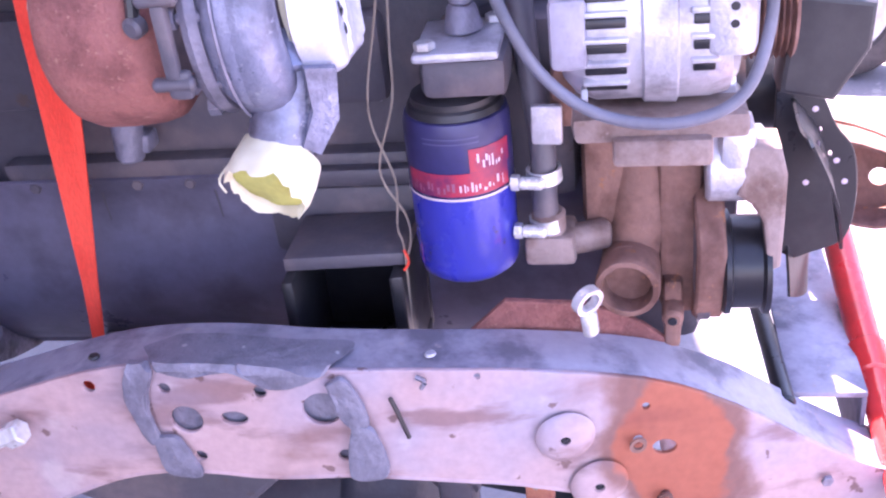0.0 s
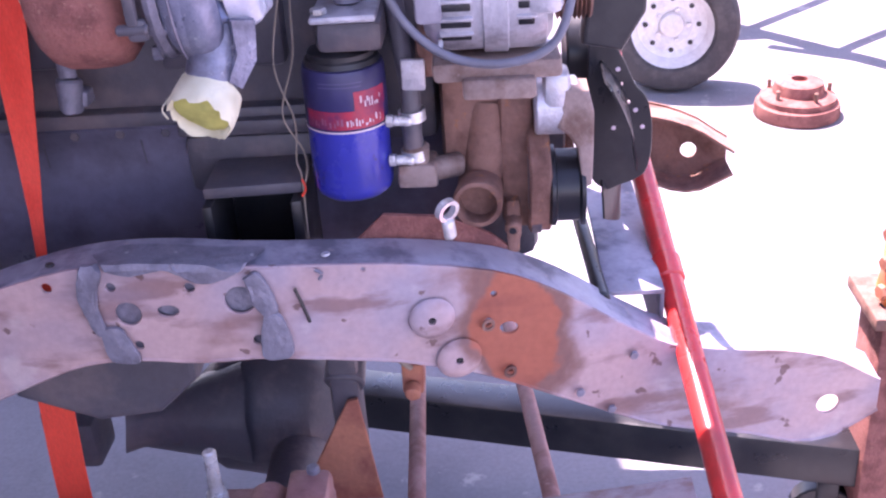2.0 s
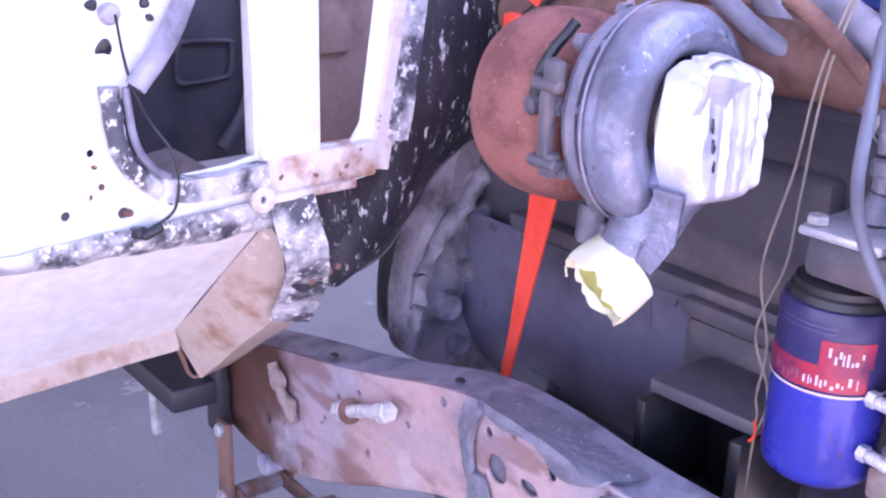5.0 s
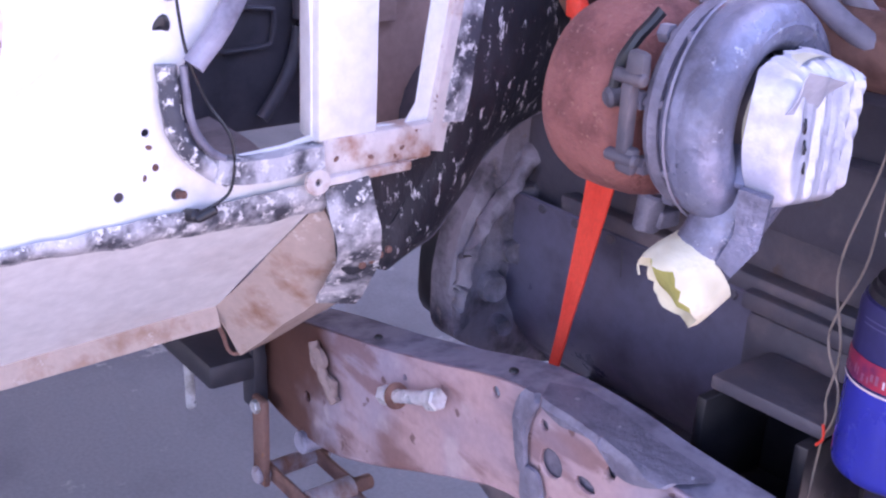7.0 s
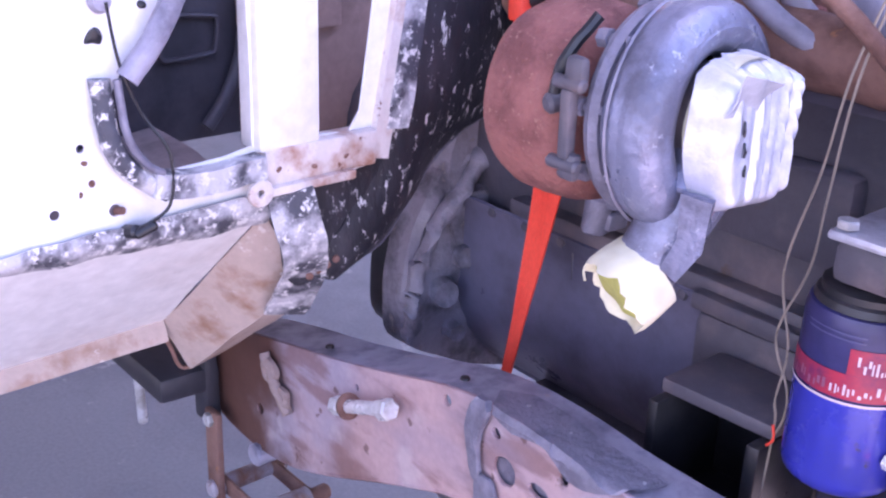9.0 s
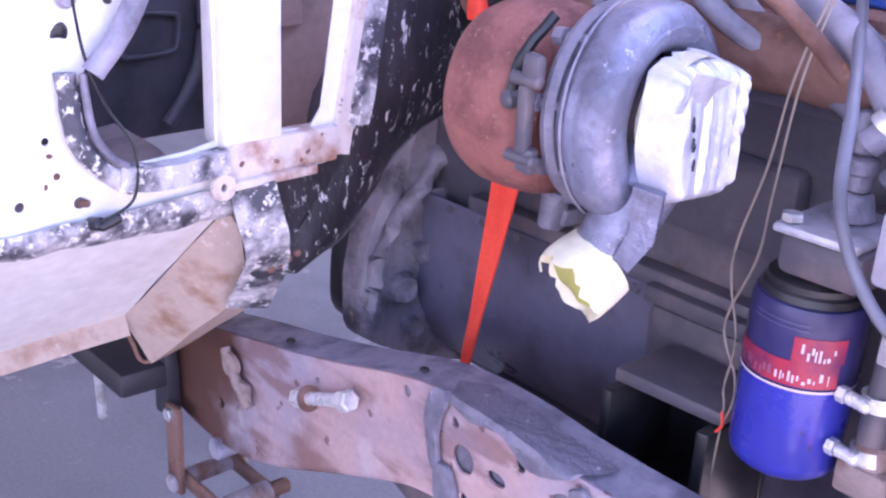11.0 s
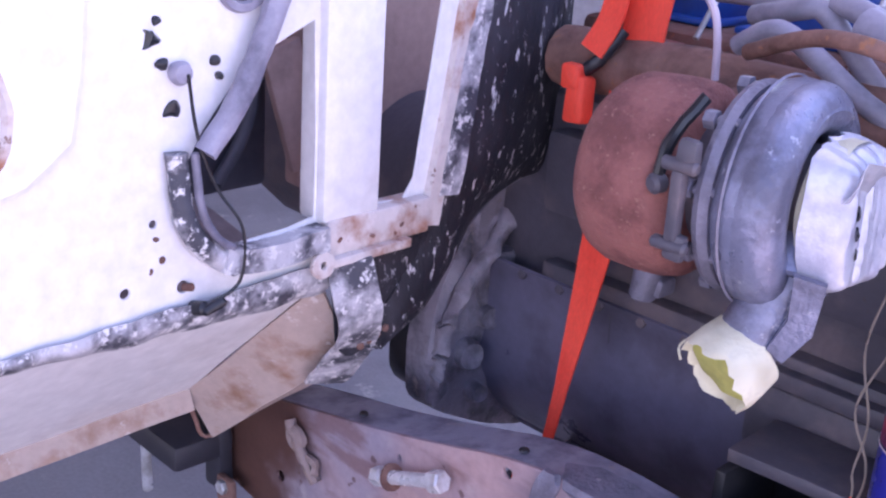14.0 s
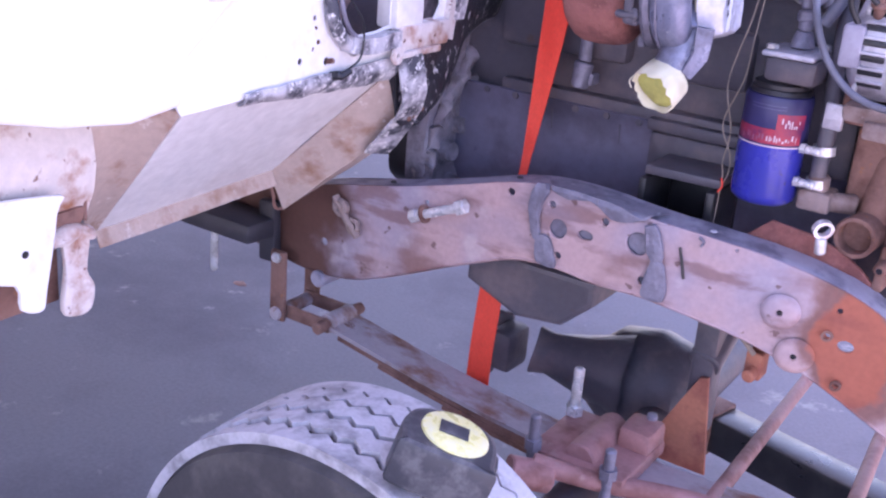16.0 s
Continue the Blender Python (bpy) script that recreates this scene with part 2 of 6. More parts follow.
# ---- geometry helpers ----
def box(x0, x1, y0, y1, z0, z1, bevel=0.004, m=None):
    bm = bmesh.new()
    bmesh.ops.create_cube(bm, size=1)
    bm.transform(Matrix.Translation(((x0 + x1) / 2, (y0 + y1) / 2, (z0 + z1) / 2)) @ Matrix.Diagonal((x1 - x0, y1 - y0, z1 - z0, 1)))
    if bevel:
        bmesh.ops.bevel(bm, geom=bm.edges[:], offset=bevel, segments=2, affect="EDGES", profile=0.5)
    if m:
        bm.transform(m)
    return bm


def axis_matrix(p, d):
    """Places local z along d with its origin at p."""
    return Matrix.Translation(p) @ Vector(d).normalized().to_track_quat("Z", "Y").to_matrix().to_4x4()


def lathe(profile, m=None, n=32, angle=360.0):
    """Turns (radius, height) pairs round local z."""
    bm = bmesh.new()
    full = angle > 359
    rings = []
    for k in range(n if full else n + 1):
        a = radians(angle) * k / n
        rings.append([bm.verts.new((r * math.cos(a), r * math.sin(a), z)) for r, z in profile])
    for k in range(n):
        a, b = rings[k], rings[(k + 1) % len(rings)]
        for i in range(len(profile) - 1):
            q = [a[i], b[i], b[i + 1], a[i + 1]]
            bm.faces.new(q)
    bmesh.ops.remove_doubles(bm, verts=bm.verts, dist=1e-5)
    if m:
        bm.transform(m)
    return bm


def cyl(p, q, r, r2=None, bevel=0.003, n=24):
    """A solid round bar from p to q with softened ends."""
    p, q = Vector(p), Vector(q)
    h, r2 = (q - p).length, r if r2 is None else r2
    b = min(bevel, r * 0.4, r2 * 0.4, h * 0.3)
    return lathe([(0, 0), (r - b, 0), (r, b), (r2, h - b), (r2 - b, h), (0, h)], axis_matrix(p, q - p), n)


def pipe(p, q, r_in, r_out, n=28):
    p, q = Vector(p), Vector(q)
    h = (q - p).length
    return lathe([(r_in, 0), (r_out, 0), (r_out, h), (r_in, h), (r_in, 0)], axis_matrix(p, q - p), n)


def smooth_path(points, steps=6):
    """Points along a Catmull-Rom curve through the given ones."""
    P = [Vector(p) for p in points]
    out = []
    for i in range(len(P) - 1):
        a, b, c, d = P[max(i - 1, 0)], P[i], P[i + 1], P[min(i + 2, len(P) - 1)]
        for k in range(steps):
            t = k / steps
            out.append(0.5 * (2 * b + (c - a) * t + (2 * a - 5 * b + 4 * c - d) * t * t + (3 * b - a - 3 * c + d) * t ** 3))
    return out + [P[-1]]


def sweep(path, section, closed_section=True, scale=None, up=(0, 0, 1)):
    """Carries a section of (side, up) pairs along a path."""
    bm = bmesh.new()
    path = [Vector(p) for p in path]
    rings = []
    for i, p in enumerate(path):
        d = (path[min(i + 1, len(path) - 1)] - path[max(i - 1, 0)]).normalized()
        side = d.cross(Vector(up))
        if side.length < 0.05:
            side = d.cross(Vector((0, 1, 0.01)))
        side.normalize()
        top = side.cross(d)
        s = scale[i] if scale else 1.0
        rings.append([bm.verts.new(p + side * a * s + top * b * s) for a, b in section])
    n = len(section)
    for a, b in zip(rings, rings[1:]):
        for i in range(n if closed_section else n - 1):
            bm.faces.new([a[i], a[(i + 1) % n], b[(i + 1) % n], b[i]])
    if closed_section:
        bm.faces.new(rings[0][::-1])
        bm.faces.new(rings[-1])
    bmesh.ops.recalc_face_normals(bm, faces=bm.faces)
    return bm


def tube(points, r, steps=6, n=10, flat=1.0, up=(0, 0, 1), scale=None):
    ring = [(r * math.cos(2 * math.pi * k / n), flat * r * math.sin(2 * math.pi * k / n)) for k in range(n)]
    return sweep(smooth_path(points, steps) if steps else points, ring, up=up, scale=scale)


def circle(x, y, r, n=20, ry=None, turn=0.0):
    ry = r if ry is None else ry
    out = []
    for k in range(n):
        a = 2 * math.pi * k / n
        u, v = r * math.cos(a), ry * math.sin(a)
        out.append((x + u * math.cos(turn) - v * math.sin(turn), y + u * math.sin(turn) + v * math.cos(turn)))
    return out


def plate(outlines, thick, m=None, bevel=0.0015):
    """A sheet cut to the first outline, with the others as holes; local xy, thickness along z from -thick to 0."""
    cu = bpy.data.curves.new("cut", "CURVE")
    cu.dimensions, cu.fill_mode = "2D", "BOTH"
    for o in outlines:
        sp = cu.splines.new("POLY")
        sp.points.add(len(o) - 1)
        for pt, (x, y) in zip(sp.points, o):
            pt.co = (x, y, 0, 1)
        sp.use_cyclic_u = True
    cu.extrude, cu.bevel_depth, cu.bevel_resolution = thick / 2 - bevel, bevel, 1
    cu.offset = -bevel
    ob = bpy.data.objects.new("cut", cu)
    scene.collection.objects.link(ob)
    dg = bpy.context.evaluated_depsgraph_get()
    me = bpy.data.meshes.new_from_object(ob.evaluated_get(dg))
    bm = bmesh.new()
    bm.from_mesh(me)
    bpy.data.meshes.remove(me)
    bpy.data.objects.remove(ob)
    bpy.data.curves.remove(cu)
    bm.transform(Matrix.Translation((0, 0, -thick / 2)))
    if m:
        bm.transform(m)
    return bm


def sheet(grid, thick=0.0):
    """A surface through a grid of points, given a thickness along its normals."""
    bm = bmesh.new()
    vs = [[bm.verts.new(p) for p in row] for row in grid]
    for a, b in zip(vs, vs[1:]):
        for i in range(len(a) - 1):
            bm.faces.new([a[i], a[i + 1], b[i + 1], b[i]])
    if thick:
        bmesh.ops.recalc_face_normals(bm, faces=bm.faces)
        bmesh.ops.solidify(bm, geom=bm.faces[:], thickness=thick)
    return bm


def joined(*bms):
    out = bmesh.new()
    for b in bms:
        me = bpy.data.meshes.new("t")
        b.to_mesh(me)
        out.from_mesh(me)
        bpy.data.meshes.remove(me)
        b.free()
    return out


def rough(bm, amount, scale, seed=0.0):
    """Shakes the vertices a little with smooth noise."""
    for v in bm.verts:
        v.co += noise.noise_vector(v.co * scale + Vector((seed, seed, seed))) * amount
    return bm


def thing(name, loc, label, category, group="", kind=""):
    ob = new(name)
    ob.empty_display_size = 0.02
    ob.location = loc
    return tagged(ob, label, category, group, kind)


def part(name, bm, material, parent=None, label="", flat=False):
    """Links a bmesh, given in world places, as one mesh object under a thing or a part."""
    if parent:
        off, up = Vector((0, 0, 0)), parent
        while up:
            off += up.location
            up = up.parent
        bm.transform(Matrix.Translation(-off))
    me = bpy.data.meshes.new(name)
    bm.to_mesh(me)
    bm.free()
    for p in me.polygons:
        p.use_smooth = not flat
    if not flat:
        me.set_sharp_from_angle(angle=radians(38))
    me.materials.append(material)
    ob = new(name, me)
    ob.parent = parent
    if label:
        ob["label"] = label
    return ob


def solid(name, bm, material, label, category, group="", kind=""):
    return tagged(part(name, bm, material), label, category, group, kind)


def bolt(parent, p, d, r=0.009, shank=0.0, material=None, name="bolt"):
    """A hexagon head at p whose face looks along d, with a shank behind it where it shows."""
    d = Vector(d).normalized()
    p = Vector(p)
    bm = lathe([(0, 0), (r, 0), (r, 0.55 * r), (0.85 * r, 0.7 * r), (0, 0.7 * r)], axis_matrix(p, d), 6)
    if shank:
        bm = joined(bm, cyl(p - d * shank, p, r * 0.55, n=12))
    return part(name, bm, material or STEEL, parent)


XZ = Matrix(((1, 0, 0, 0), (0, 0, -1, 0), (0, 1, 0, 0), (0, 0, 0, 1)))  # local x, y, z to world x, z, -y


def curve_at(table, x):
    return float(np.interp(x, [a for a, _ in table], [b for _, b in table]))


# ---- ground and surroundings ----
def ground():
    n = 40
    rows = [[(-400 + 800 * i / n, -400 + 800 * j / n, G) for i in range(n + 1)] for j in range(n + 1)]
    tagged(part("ground", sheet(rows), CONCRETE), "pale dusty concrete yard slab", "ground", kind="structure")


def shade_casters():
    """Unseen roof and wall, added to keep the truck in shade."""
    outline = [(-6.0, -5.0), (0.83, -5.0), (-1.14, 6.0), (-6.0, 6.0)]
    tagged(part("roof", plate([outline], 0.1, Matrix.Translation((0, 0, 3.3)), 0.01), ROOF), "unseen plain roof added to shade the truck", "roof", kind="structure")
    tagged(part("wall_west", box(-6.2, -6.0, -5, 6, G, 3.3, 0.01), WALL), "unseen plain grey wall added beside the shading roof", "wall", kind="structure")


# ---- frame rails ----
TOP = [(-1.7, 0.685), (-1.0, 0.700), (-0.87, 0.727), (-0.72, 0.765), (-0.59, 0.793), (-0.47, 0.825), (-0.385, 0.852), (-0.32, 0.866), (-0.25, 0.869), (-0.19, 0.866), (-0.1, 0.855), (0.0, 0.848), (0.1, 0.836), (0.2, 0.803), (0.275, 0.758), (0.34, 0.703), (0.406, 0.655), (0.44, 0.642), (0.514, 0.628), (0.616, 0.611), (0.70, 0.572), (0.73, 0.535)]
BOT = [(-1.7, 0.59), (-1.0, 0.600), (-0.9, 0.585), (-0.83, 0.572), (-0.76, 0.570), (-0.68, 0.582), (-0.58, 0.622), (-0.48, 0.669), (-0.40, 0.702), (-0.35, 0.724), (-0.27, 0.732), (-0.20, 0.721), (-0.12, 0.725), (-0.04, 0.714), (0.05, 0.700), (0.11, 0.682), (0.175, 0.652), (0.26, 0.599), (0.35, 0.545), (0.39, 0.520), (0.46, 0.50), (0.567, 0.472), (0.615, 0.446), (0.69, 0.456), (0.73, 0.50)]
TOE_IN = [(-0.15, 0), (0.0, 0.015), (0.1, 0.030), (0.2, 0.060), (0.37, 0.106), (0.73, 0.16)]
WEB = 0.775


def rail_outline(n=80, x0=-1.7, x1=0.73):
    xs = [x0 + (x1 - x0) * i / n for i in range(n + 1)]
    def sm(tab, x):
        return sum(curve_at(tab, x + d) for d in (-0.03, -0.015, 0, 0.015, 0.03)) / 5
    return [(x, sm(BOT, x)) for x in xs], [(x, sm(TOP, x)) for x in xs]


def rail(near=True):
    low, high = rail_outline()
    y = WEB if near else 1.86
    s = 1 if near else -1
    root = thing("frame_rail", (0, y, 0.6), "weathered pinkish primer chassis rail with weld marks" if near else "rust-brown chassis rail on the far side", "chassis rail", "chassis rails")
    holes = []
    if near:
        holes = [circle(-0.267, 0.799, 0.0165), circle(-0.217, 0.801, 0.014, ry=0.008), circle(-0.126, 0.811, 0.019), circle(-0.185, 0.833, 0.0065), circle(-0.282, 0.838, 0.006), circle(-0.262, 0.753, 0.006), circle(-0.111, 0.752, 0.007), circle(-0.361, 0.840, 0.0065),
                 circle(-0.528, 0.779, 0.004), circle(-0.758, 0.640, 0.008), circle(0.184, 0.775, 0.004), circle(0.176, 0.735, 0.005), circle(0.202, 0.720, 0.012, ry=0.009, turn=-0.2), circle(0.202, 0.657, 0.005), circle(-0.315, 0.775, 0.002), circle(0.026, 0.838, 0.003)]
    holes.append(circle(0.655, 0.515, 0.016))
    web = plate([low + high[::-1]] + holes, 0.006, Matrix.Translation((0, y, 0)) @ XZ)
    for k in range(60):
        bmesh.ops.bisect_plane(web, geom=web.verts[:] + web.edges[:] + web.faces[:], plane_co=(-0.50 + 0.0203 * k, 0, 0), plane_no=(1, 0, 0))
    part("web", web, PRIMER if near else RUST, root)
    w = 0.075
    for nm, edge, dz in (("top_flange", high, -0.003), ("bottom_flange", low, 0.003)):
        g = [[(x, y + s * v, z + dz + 0.004 * (v < 0.004) * (-1 if dz < 0 else 1)) for x, z in edge] for v in (0.001, 0.006, w / 2, w)]
        part(nm, sheet(g, 0.005), (FLANGE if nm == "top_flange" else PRIMER) if near else RUST, root)
    return root


def toe_in(root, s=1):
    """Curves the front of a rail inwards, with all that is fixed to it."""
    for ob in root.children_recursive:
        for v in ob.data.vertices:
            v.co.y += s * curve_at(TOE_IN, v.co.x)


# ---- rails' details and wheels ----
def tyre(name, loc, d, R, W, label, group, white):
    root = thing(name, loc, label, "wheel", group)
    m = axis_matrix(Vector(loc), d)
    prof = [(R * 0.60, -W * 0.36), (R * 0.66, -W * 0.46), (R * 0.82, -W * 0.5), (R * 0.93, -W * 0.46), (R * 0.97, -W * 0.38), (R, -W * 0.2), (R, W * 0.2), (R * 0.97, W * 0.38), (R * 0.93, W * 0.46), (R * 0.82, W * 0.5), (R * 0.66, W * 0.46), (R * 0.60, W * 0.36)]
    part("tyre", lathe(prof, m, 64), RUBBER, root)
    rim = [(0, W * 0.02), (R * 0.22, W * 0.06), (R * 0.3, W * 0.12), (R * 0.42, W * 0.05), (R * 0.52, W * 0.1), (R * 0.57, W * 0.3), (R * 0.61, W * 0.42), (R * 0.61, W * 0.36), (R * 0.59, -W * 0.36), (R * 0.5, -W * 0.3)]
    r = part("rim", lathe(rim, m, 48), white, root)
    return root, m, r




def rail_details(root):
    """Weld beads, bosses, fixings and patches on the near rail's web."""
    f = WEB - 0.006

    # ground-down weld patches, flat and grey
    marks = (
        [(-0.305, 0.881), (-0.260, 0.895), (-0.166, 0.888), (-0.098, 0.880), (-0.107, 0.861), (-0.135, 0.846), (-0.169, 0.841), (-0.195, 0.856), (-0.221, 0.864), (-0.252, 0.856), (-0.284, 0.864)],
        [(-0.312, 0.868), (-0.287, 0.864), (-0.295, 0.841), (-0.300, 0.813), (-0.297, 0.781), (-0.308, 0.773), (-0.320, 0.813), (-0.321, 0.847)],
        [(-0.303, 0.783), (-0.280, 0.784), (-0.268, 0.763), (-0.262, 0.732), (-0.297, 0.736), (-0.303, 0.762)],
        [(-0.117, 0.845), (-0.100, 0.852), (-0.087, 0.830), (-0.080, 0.798), (-0.089, 0.785), (-0.108, 0.804), (-0.113, 0.828)],
        [(-0.099, 0.793), (-0.080, 0.792), (-0.070, 0.763), (-0.071, 0.728), (-0.105, 0.728), (-0.106, 0.761)],
    )

    def over_fold(bm):
        """Lays what would rise above the web back on to the flange."""
        for v in bm.verts:
            top = curve_at(TOP, v.co.x) - 0.002
            if v.co.z > top:
                v.co.y += 1.6 * (v.co.z - top) + 0.003
                v.co.z = top + 0.0055 + 0.05 * (v.co.z - top)
        return bm

    for k, mk in enumerate(marks):
        ring = [p.xy for p in smooth_path([(a, b, 0) for a, b in mk + mk[:1]], 5)][:-1]
        outline = [(a, b) for a, b in ring]
        patch = bmesh.new()
        c = sum((Vector(q) for q in ring), Vector((0, 0))) / len(ring)
        rings = [[patch.verts.new((c.x + (a - c.x) * u, f - h - 0.0004 * k, c.y + (b - c.y) * u)) for a, b in outline] for u, h in ((1.0, -0.002), (0.96, 0.0022), (0.78, 0.0034), (0.5, 0.0026), (0.25, 0.0040), (0.02, 0.0040))]
        for ra, rb in zip(rings, rings[1:]):
            for i in range(len(ra)):
                patch.faces.new([ra[i], ra[(i + 1) % len(ra)], rb[(i + 1) % len(ra)], rb[i]])
        part("ground_weld", rough(over_fold(patch), 0.0012, 90, k), WELD, root)
    for x, w in ((-0.262, 0.026), (-0.151, 0.036)):
        bead = plate([circle(x, 0.876, w, 24, 0.009), circle(x, 0.876, w - 0.006, 24, 0.005)], 0.003, Matrix.Translation((0, f - 0.0045, 0)) @ XZ, 0.001)
        part("weld_bead", over_fold(bead), WELD, root)
    # added backing plate, grey like the lit surface seen through the holes
    part("doubler", box(-0.335, -0.07, WEB + 0.006, WEB + 0.012, 0.742, 0.845, 0.001), WELD, root, "grey plate added behind the web to make its holes grey")
    # slit and scribed corner
    part("cut_mark", tube([(-0.057, f, 0.824), (-0.051, f, 0.803), (-0.044, f, 0.775)], 0.0022, 3, 6), BLACK, root)
    part("bent_tag", tube([(-0.03, f - 0.001, 0.848), (-0.022, f - 0.001, 0.842), (-0.026, f - 0.001, 0.834)], 0.0025, 3, 6), WELD, root)
    # pressed bosses
    for x, z in ((0.106, 0.759), (0.137, 0.692)):
        b = part("boss", lathe([(0.029, 0), (0.0265, 0.0035), (0.019, 0.0065), (0.012, 0.0072), (0.0055, 0.0072), (0.0045, 0.003), (0, 0.003)], axis_matrix((x, f + 0.001, z), (0, -1, 0)), 32), PRIMER, root)
        part("boss_hole", cyl((x, f - 0.0040, z), (x, f - 0.0024, z), 0.0044, bevel=0.0005, n=14), BLACK, b)
    # washers on the bare patch
    for x, z in ((0.176, 0.735), (0.202, 0.657)):
        part("washer", pipe((x, f, z), (x, f - 0.004, z), 0.005, 0.0085, 20), RUST, root)
    for x, z in ((0.370, 0.645), (0.296, 0.601), (0.340, 0.563)):
        bolt(root, (x, f, z), (0, -1, 0), 0.0065, material=WELD, name="rivet")
    for x in (-0.62, -0.36, -0.26, -0.20, -0.11, -0.02):
        z = curve_at(TOP, x) + 0.003
        part("flange_rivet", lathe([(0.006, 0), (0.005, 0.002), (0, 0.003)], axis_matrix((x, WEB + 0.024, z - 0.001), (0, 0, 1)), 14), ALU if x > -0.3 else BLACK, root)
    # rusty old bracket stub near the shackle
    part("torn_rim", rough(joined(lathe([(0.017, 0), (0.017, 0.006), (0.012, 0.010), (0.008, 0.008), (0.007, 0.001), (0, 0.001)], axis_matrix((-0.714, f, 0.724), (0, -1, 0)), 24), lathe([(0.016, 0), (0.016, 0.005), (0.011, 0.008), (0.008, 0.006), (0.007, 0.001), (0, 0.001)], axis_matrix((-0.684, f, 0.694), (0, -1, 0)), 24), tube([(-0.727, f - 0.002, 0.744), (-0.700, f - 0.005, 0.709), (-0.672, f - 0.003, 0.676)], 0.007, 6, 10)), 0.003, 70), BRACKET, root, "torn bare metal rim")
    # bolt with nut and washer sticking along the web
    b = part("stud_bolt", cyl((-0.535, f - 0.012, 0.757), (-0.437, f - 0.014, 0.799), 0.0085), STEEL, root, "bright zinc bolt")
    d = Vector((0.098, -0.002, 0.042))
    p = Vector((-0.535, f - 0.012, 0.757))
    part("nut", lathe([(0, 0), (0.0125, 0), (0.0125, 0.014), (0, 0.014)], axis_matrix(p - d * 0.12, d), 6), STEEL, b)
    part("washer", cyl(p + d * 0.14, p + d * 0.18, 0.0165, bevel=0.0005), RUST, b)
    part("head", lathe([(0, 0), (0.0135, 0), (0.0135, 0.018), (0.011, 0.020), (0, 0.019)], axis_matrix(p + d * 0.84, d), 6), STEEL, b)
    # upstand of the engine mount on the top flange, with a lifting eye
    up = plate([[(-0.03, 0.822), (0.01, 0.838), (0.048, 0.872), (0.116, 0.860), (0.155, 0.842), (0.185, 0.820), (0.215, 0.790), (0.20, 0.765)]], 0.008, Matrix.Translation((0, WEB + 0.076, 0)) @ XZ)
    part("mount_upstand", up, RUST_RED, root, "red-brown steel upstand")
    e = part("eye_bolt", pipe((0.134, 0.806, 0.885), (0.128, 0.815, 0.887), 0.0095, 0.0145), STEEL, root, "bright steel eyelet")
    part("shank", cyl((0.134, 0.811, 0.846), (0.131, 0.811, 0.873), 0.008), STEEL, e)
    # rear outrigger with a hanging stud
    part("outrigger", rough(joined(box(-1.22, -0.86, 0.675, 0.772, 0.628, 0.668, 0.008), box(-0.90, -0.86, 0.745, 0.768, 0.575, 0.70, 0.006)), 0.004, 20), CAB_DARK, root, "dark greasy body-mount outrigger")
    part("hanging_stud", cyl((-0.967, 0.692, 0.545), (-0.962, 0.688, 0.630), 0.0075), STEEL, root, "bright threaded stud")
    # engine mount pocket behind the rail, its inside black in place of shade
    mb = part("mount_box", box(-0.190, -0.06, 1.02, 1.03, 0.74, 0.885, 0.003), BLACK, root, "open engine mount box, blackened for the shade inside")
    for nm, b in (("mount_side", box(-0.190, -0.177, 0.90, 1.018, 0.757, 0.880, 0.003)), ("mount_side", box(-0.075, -0.06, 0.90, 1.018, 0.757, 0.880, 0.003)), ("mount_top", box(-0.190, -0.06, 0.92, 1.018, 0.882, 0.898, 0.003)), ("mount_floor", box(-0.190, -0.06, 0.853, 1.018, 0.72, 0.755, 0.003))):
        part(nm, b, IRON_DARK if nm == "mount_top" else BLACK, mb)


def crossmembers():
    root = thing("crossmember", (0.42, 1.2, 0.64), "grey-painted front crossmember between the rails", "crossmember", "crossmembers")
    part("top_plate", box(0.340, 0.422, 0.955, 1.60, 0.690, 0.698, 0.002), FLANGE, root)
    part("front_plate", box(0.416, 0.422, 0.957, 1.598, 0.59, 0.689, 0.002), FLANGE, root)
    part("back_bar", cyl((0.333, 0.93, 0.70), (0.318, 1.30, 0.70), 0.011), BLACK, root)
    root = thing("crossmember", (-0.45, 1.2, 0.55), "dark crossmember under the transmission", "crossmember", "crossmembers")
    part("flange", box(-0.515, -0.195, 0.87, 1.53, 0.686, 0.694, 0.002), IRON_DARK, root)
    part("beam", joined(plate([[(-0.485, 0.685), (-0.225, 0.685), (-0.225, 0.64), (-0.285, 0.585), (-0.375, 0.575), (-0.485, 0.62)]], 0.68, Matrix.Translation((0, 0.86, 0)) @ XZ, 0.01)), IRON_DARK, root)


